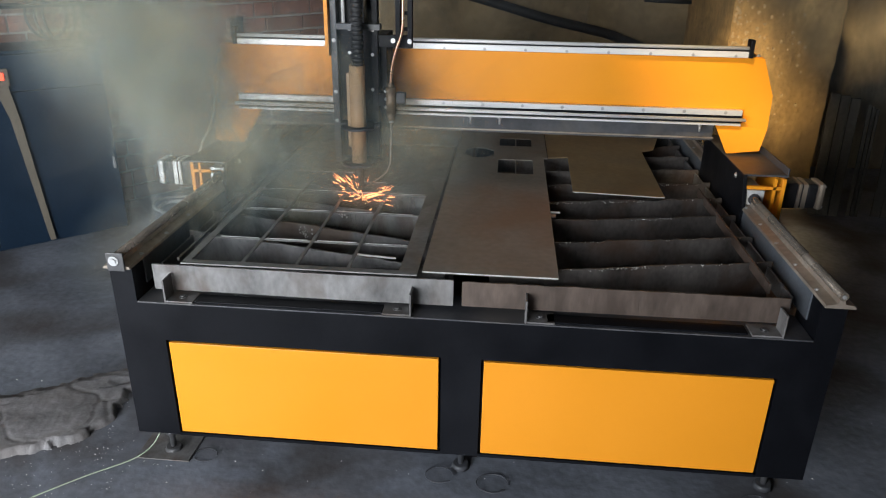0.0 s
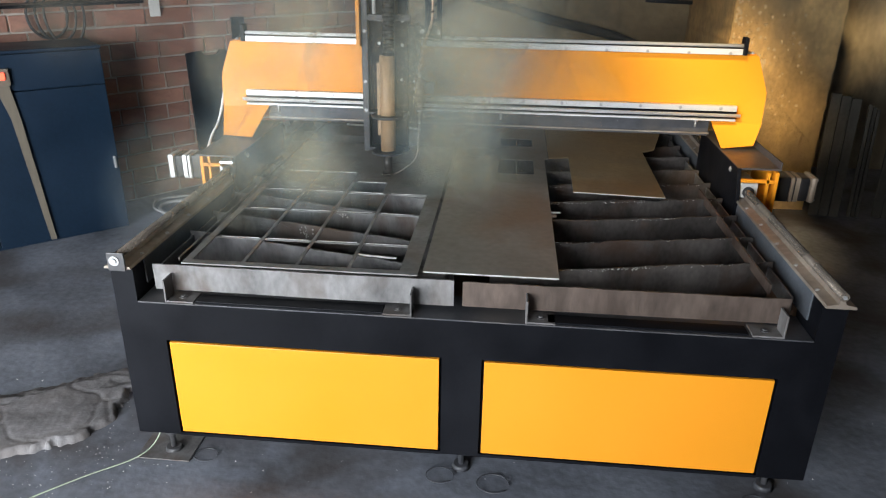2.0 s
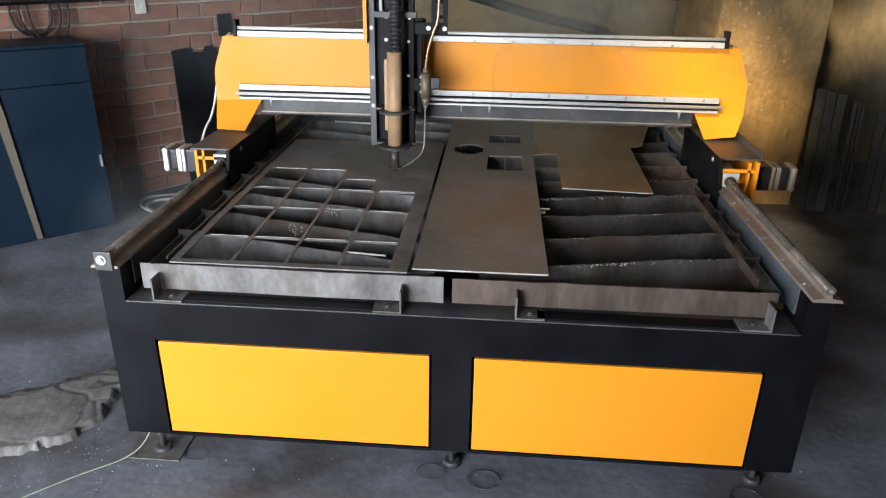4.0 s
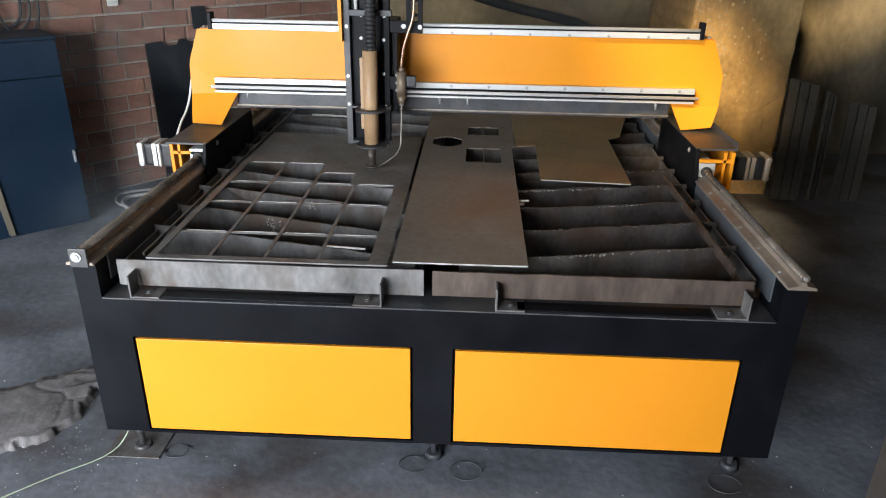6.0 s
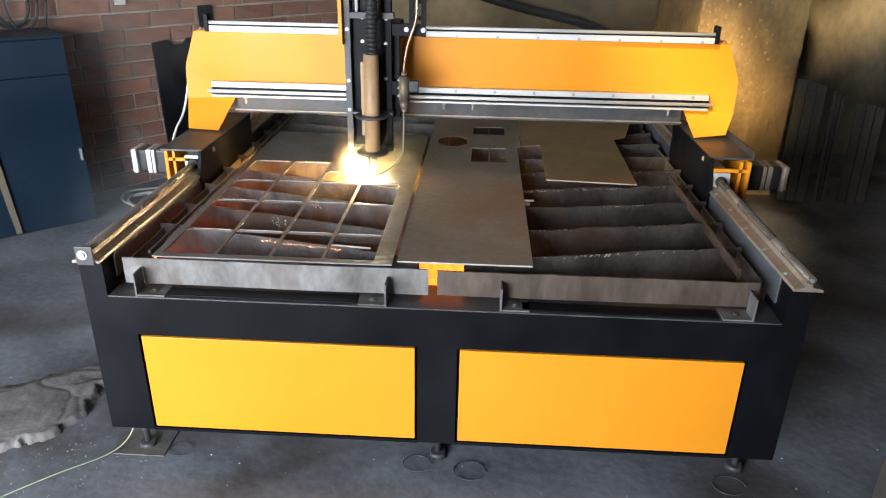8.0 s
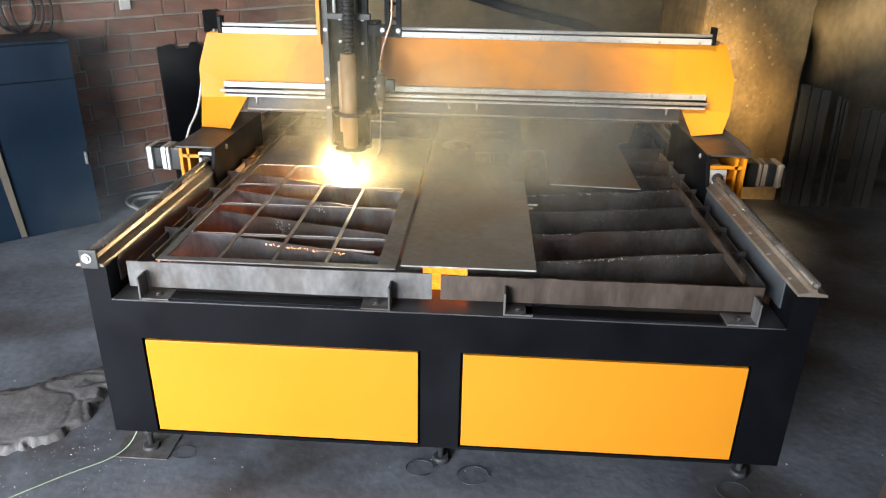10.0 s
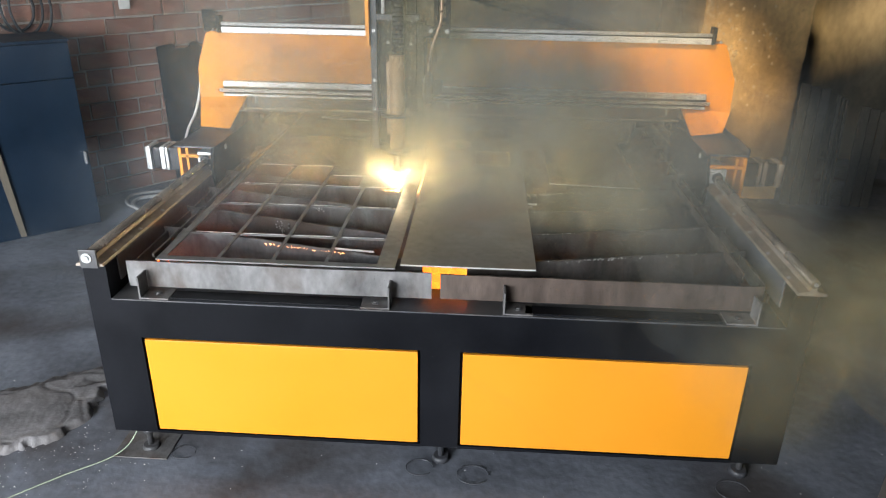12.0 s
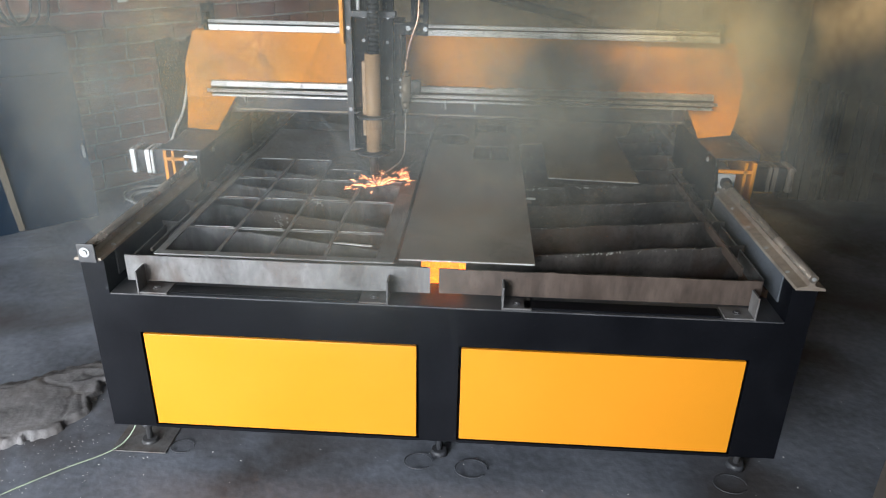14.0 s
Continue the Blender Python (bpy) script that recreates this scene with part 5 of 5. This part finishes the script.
def build_arc():
    rng = random.Random(8)
    o = (0, 0, 0)
    bm = bmesh.new()
    bmesh.ops.create_icosphere(bm, subdivisions=3, radius=0.0125)
    for v in bm.verts:
        v.co *= 1 + 0.15 * noise.noise(v.co * 90)
    arc = part("plasma_arc", bm, ARC, None, "blinding white plasma arc under the torch", o)
    tagged(arc, "", "arc")
    bm = bmesh.new()
    for k in range(5):
        bmesh.ops.create_icosphere(bm, subdivisions=2, radius=0.006 + 0.006 * rng.random(), matrix=Matrix.Translation((0.012 * (k - 3), 0.008 * rng.gauss(0, 1), 0.004 * rng.random())))
    flash = part("plasma_flash", bm, ARC, None, "flaring white plasma flame along the cut", o)
    tagged(flash, "", "arc")
    bm = rod((0, 0.01, -0.03), (-0.02, 0.10, -0.36), 0.006, 0.026, sides=10)
    needles(rng, bm, (0, 0.01, -0.03), (-0.5, 0.25, -0.8), 60, 0.34, 0.35, 0, 0.002)
    jet = part("molten_jet", bm, MOLTEN, None, "orange molten spray under the cut", o)
    tagged(jet, "", "sparks")
    # added emissive streaks that fill the front gap with orange light
    bm = bmesh.new()
    for k in range(320):
        p = Vector((rng.uniform(-0.080, 0.085), rng.uniform(-0.02, 0.06), rng.uniform(-0.07, 0.075)))
        rod(p, p + Vector((rng.uniform(-0.02, 0.02), -0.012, rng.uniform(-0.012, 0.004))), 0.014, 0.009, sides=6, bm=bm)
    front_glow = part("ember_stream", bm, GAP_GLOW, None, "orange glow behind the front gap, added as emissive streaks", o)
    tagged(front_glow, "", "sparks")
    # added emitter, unseen itself, for the red light on the side wall
    bm = bmesh.new()
    for k in range(220):
        p = Vector((rng.uniform(-0.010, 0.016), rng.uniform(-0.50, 0.40), rng.gauss(0, 0.035)))
        rod(p, p + Vector((-0.01, rng.uniform(-0.03, 0.03), rng.uniform(-0.02, 0.02))), 0.005, 0.003, sides=6, bm=bm)
    side = part("ember_stream", bm, WALL_GLOW, None, "red emissive streaks added to light the inner side wall", o)
    tagged(side, "", "sparks")
    bm = bmesh.new()
    for k in range(34):
        f = rng.random()
        p = Vector((-0.09 + 0.25 * f, -0.052 * f - 0.003, 0.662 + rng.uniform(-0.003, 0.003)))
        bmesh.ops.create_icosphere(bm, subdivisions=1, radius=rng.uniform(0.0007, 0.0017), matrix=Matrix.Translation(p - Vector((0, 0, 0.662))))
    glow = part("glowing_slag", bm, SPARK, None, "red-hot slag beads along a slat edge", o)
    tagged(glow, "", "slag", "", "stuff")
    bm = needles(rng, bmesh.new(), (0.02, 0, 0.0), (1, -0.03, -0.02), 70, 0.62, 0.035, 0.05)
    needles(rng, bm, (0.02, 0, 0), (1, 0.2, 0.42), 55, 0.26, 0.16, 0.06)
    right = part("spark_spray", bm, SPARK, None, "red-orange sparks flying over the sheet", o)
    tagged(right, "", "sparks", "sparks")
    bm = needles(rng, bmesh.new(), (-0.02, 0, 0), (-1, 0.12, 0.22), 75, 0.42, 0.10, 0.08)
    left = part("spark_spray", bm, SPARK, None, "orange sparks thrown back over the grid", o)
    tagged(left, "", "sparks", "sparks")
    # glow of the flame jet, built as dense emissive needles
    bm = needles(rng, bmesh.new(), (-0.01, 0, 0.0), (-1, 0.10, 0.06), 160, 0.26, 0.05, 0.02, 0.0022)
    hot = part("hot_spray", bm, HOT, None, "yellow flame and hot gas jet along the sheet, built of needles", o)
    tagged(hot, "", "sparks", "sparks", "stuff")
    bm = bmesh.new()
    for k in range(26):
        a = rng.uniform(0, 6.28)
        needles(rng, bm, (0, 0, 0), (math.cos(a), math.sin(a) * 0.8, rng.uniform(0.04, 0.32)), 4, 0.105, 0.10, 0.02)
    burst = part("spark_burst", bm, SPARK, None, "small burst of orange sparks on the sheet", o)
    tagged(burst, "", "sparks", "sparks")
    return arc, flash, jet, front_glow, side, glow, right, left, burst, hot


smoke, fumes = build_smoke()
arc, flash, jet, front_glow, side_glow, hot_slag, right_spray, left_spray, burst, hot_spray = build_arc()


# ---- motion ----
# seconds, travel of the gantry along the table, of the carriage across it, and its lift
TRAVEL = [(0.0, -0.138, -0.136, 0.002), (0.3, -0.138, -0.134, 0.008), (0.6, -0.137, -0.132, 0.016), (1.0, -0.138, -0.131, 0.025), (1.5, -0.102, -0.096, 0.025), (2.0, -0.062, -0.050, 0.026),
          (2.5, -0.022, -0.009, 0.025), (3.0, -0.006, 0.008, 0.026), (3.3, -0.002, 0.008, 0.026), (4.5, 0.0, 0.004, 0.012), (5.3, 0.0, 0.0, 0.0), (6.6, 0.0, 0.0, 0.0), (7.0, -0.014, 0.0, 0.0),
          (7.5, -0.054, 0.0, 0.0), (8.0, -0.102, -0.001, 0.0), (8.3, -0.128, -0.004, 0.0), (8.6, -0.133, -0.03, 0.0), (9.2, -0.125, -0.105, 0.0), (9.6, -0.06, -0.118, 0.0), (10.0, -0.013, -0.108, 0.0),
          (10.5, -0.010, -0.061, 0.0), (11.0, -0.010, -0.014, 0.0), (11.5, -0.010, 0.035, 0.0), (11.8, -0.011, 0.058, 0.0), (12.0, -0.018, 0.063, 0.0), (12.5, -0.062, 0.064, 0.0), (13.0, -0.106, 0.064, 0.0),
          (13.3, -0.127, 0.058, 0.0), (13.5, -0.130, 0.042, 0.0), (14.0, -0.130, 0.001, 0.0)]


def tip(t):
    """The place of the torch's tip over the sheet."""
    for a, b in zip(TRAVEL, TRAVEL[1:]):
        if t <= b[0]:
            f = (t - a[0]) / (b[0] - a[0])
            return Vector((-0.2785 + a[2] + (b[2] - a[2]) * f, 0.865 + a[1] + (b[1] - a[1]) * f, 0.676 + a[3] + (b[3] - a[3]) * f))
    return Vector((-0.2785 + TRAVEL[-1][2], 0.865 + TRAVEL[-1][1], 0.676))


def lit(thing_, spans, out, back, swing=0.0, step=0.25):
    """Keys a glowing thing to follow the torch at out while it is lit, and to rest at back otherwise."""
    rows = []
    t, k = 0.0, 0
    while t <= 14.0001:
        on = any(a <= t <= b for a, b in spans)
        p = tip(t) + Vector(out if on else back)
        if not on and back[2] < -0.3:
            p.z = back[2]
        k += 1
        a = swing * (math.sin(k * 2.4) if on else 0)
        rows.append((round(t, 3), pose(p.x, p.y, p.z, a * 0.6, a, a * 1.5)))
        edges = [e for s in spans for e in (s[0] - 0.034, s[0], s[1], s[1] + 0.034) if e < 14.0 and t + 1e-6 < e < t + step - 1e-6]
        t = round(min(edges), 3) if edges else round((math.floor(t / step + 1e-6) + 1) * step, 3)
    walk(thing_, rows)


def motions():
    walk(gantry, [(t, pose(0, GY + dy, 0.70)) for t, dy, dx, dz in TRAVEL])
    rest = Vector((-0.278, 0.95, 1.0)) - Vector((0, GY, 0.70))
    walk(carriage, [(t, pose(rest.x + dx, rest.y, rest.z + dz)) for t, dy, dx, dz in TRAVEL])
    cutting = [(6.7, 13.9)]
    lit(arc, cutting, (0, -0.016, -0.002), (0, 0, 0.25), 20)
    lit(flash, [(7.75, 8.4), (9.0, 10.4), (11.25, 11.75), (13.1, 13.7)], (0, -0.020, 0.0), (0, 0, -0.9), 8)
    lit(jet, cutting, (0, 0, -0.012), (0, 0, -0.9), 8)
    lit(right_spray, [(10.2, 11.9)], (0, 0, 0.006), (0, 0, -0.9), 5)
    lit(hot_spray, [(11.1, 11.7)], (0, 0, 0.004), (0, 0, -0.9), 6)
    lit(left_spray, [(13.25, 13.9)], (0, 0, 0.006), (0, 0, -0.9), 6)
    lit(burst, [(0.0, 0.25), (13.94, 14.1)], (0.02, -0.07, -0.008), (0, 0, -0.9), 25)
    lit(fumes[0], cutting, (0.0, 0.02, 0.035), (0, 0, -1.0), 40)
    lit(fumes[1], [(11.1, 11.8)], (-0.15, 0.02, 0.045), (0, 0, -1.0), 30)
    rows = []
    for t in (0.0, 6.7, 6.74, 7.5, 8.0, 9.0, 10.0, 10.40, 10.44, 10.58, 10.62, 11.0, 12.0, 13.0, 14.0):
        on = t > 6.72 and not 10.42 < t < 10.6
        rows.append((t, pose(0.0, 0.19, 0.56 if on else -0.6, 0, 0, 3 * math.sin(t * 5))))
    walk(front_glow, rows)
    walk(side_glow, [(t, pose(-0.866, 0.55, 0.50 if 7.6 <= t <= 13.8 else -0.6, 0, 0, 2 * math.sin(t * 3))) for t in (0.0, 7.5, 7.6, 8.2, 9.0, 10.0, 11.0, 12.0, 13.0, 13.8, 13.9, 14.0)])
    walk(hot_slag, [(t, pose(-0.44, 0.213, 0.660 if 7.6 <= t <= 13.8 else -0.6)) for t in (0.0, 7.5, 7.6, 13.8, 13.9, 14.0)])
    for ob, turn, path in smoke:
        end = path[-1][0]
        walk(ob, [(t, pose(x, y, z, 6 * math.sin(t), 0, turn + 9 * t)) for t, x, y, z in path])


motions()
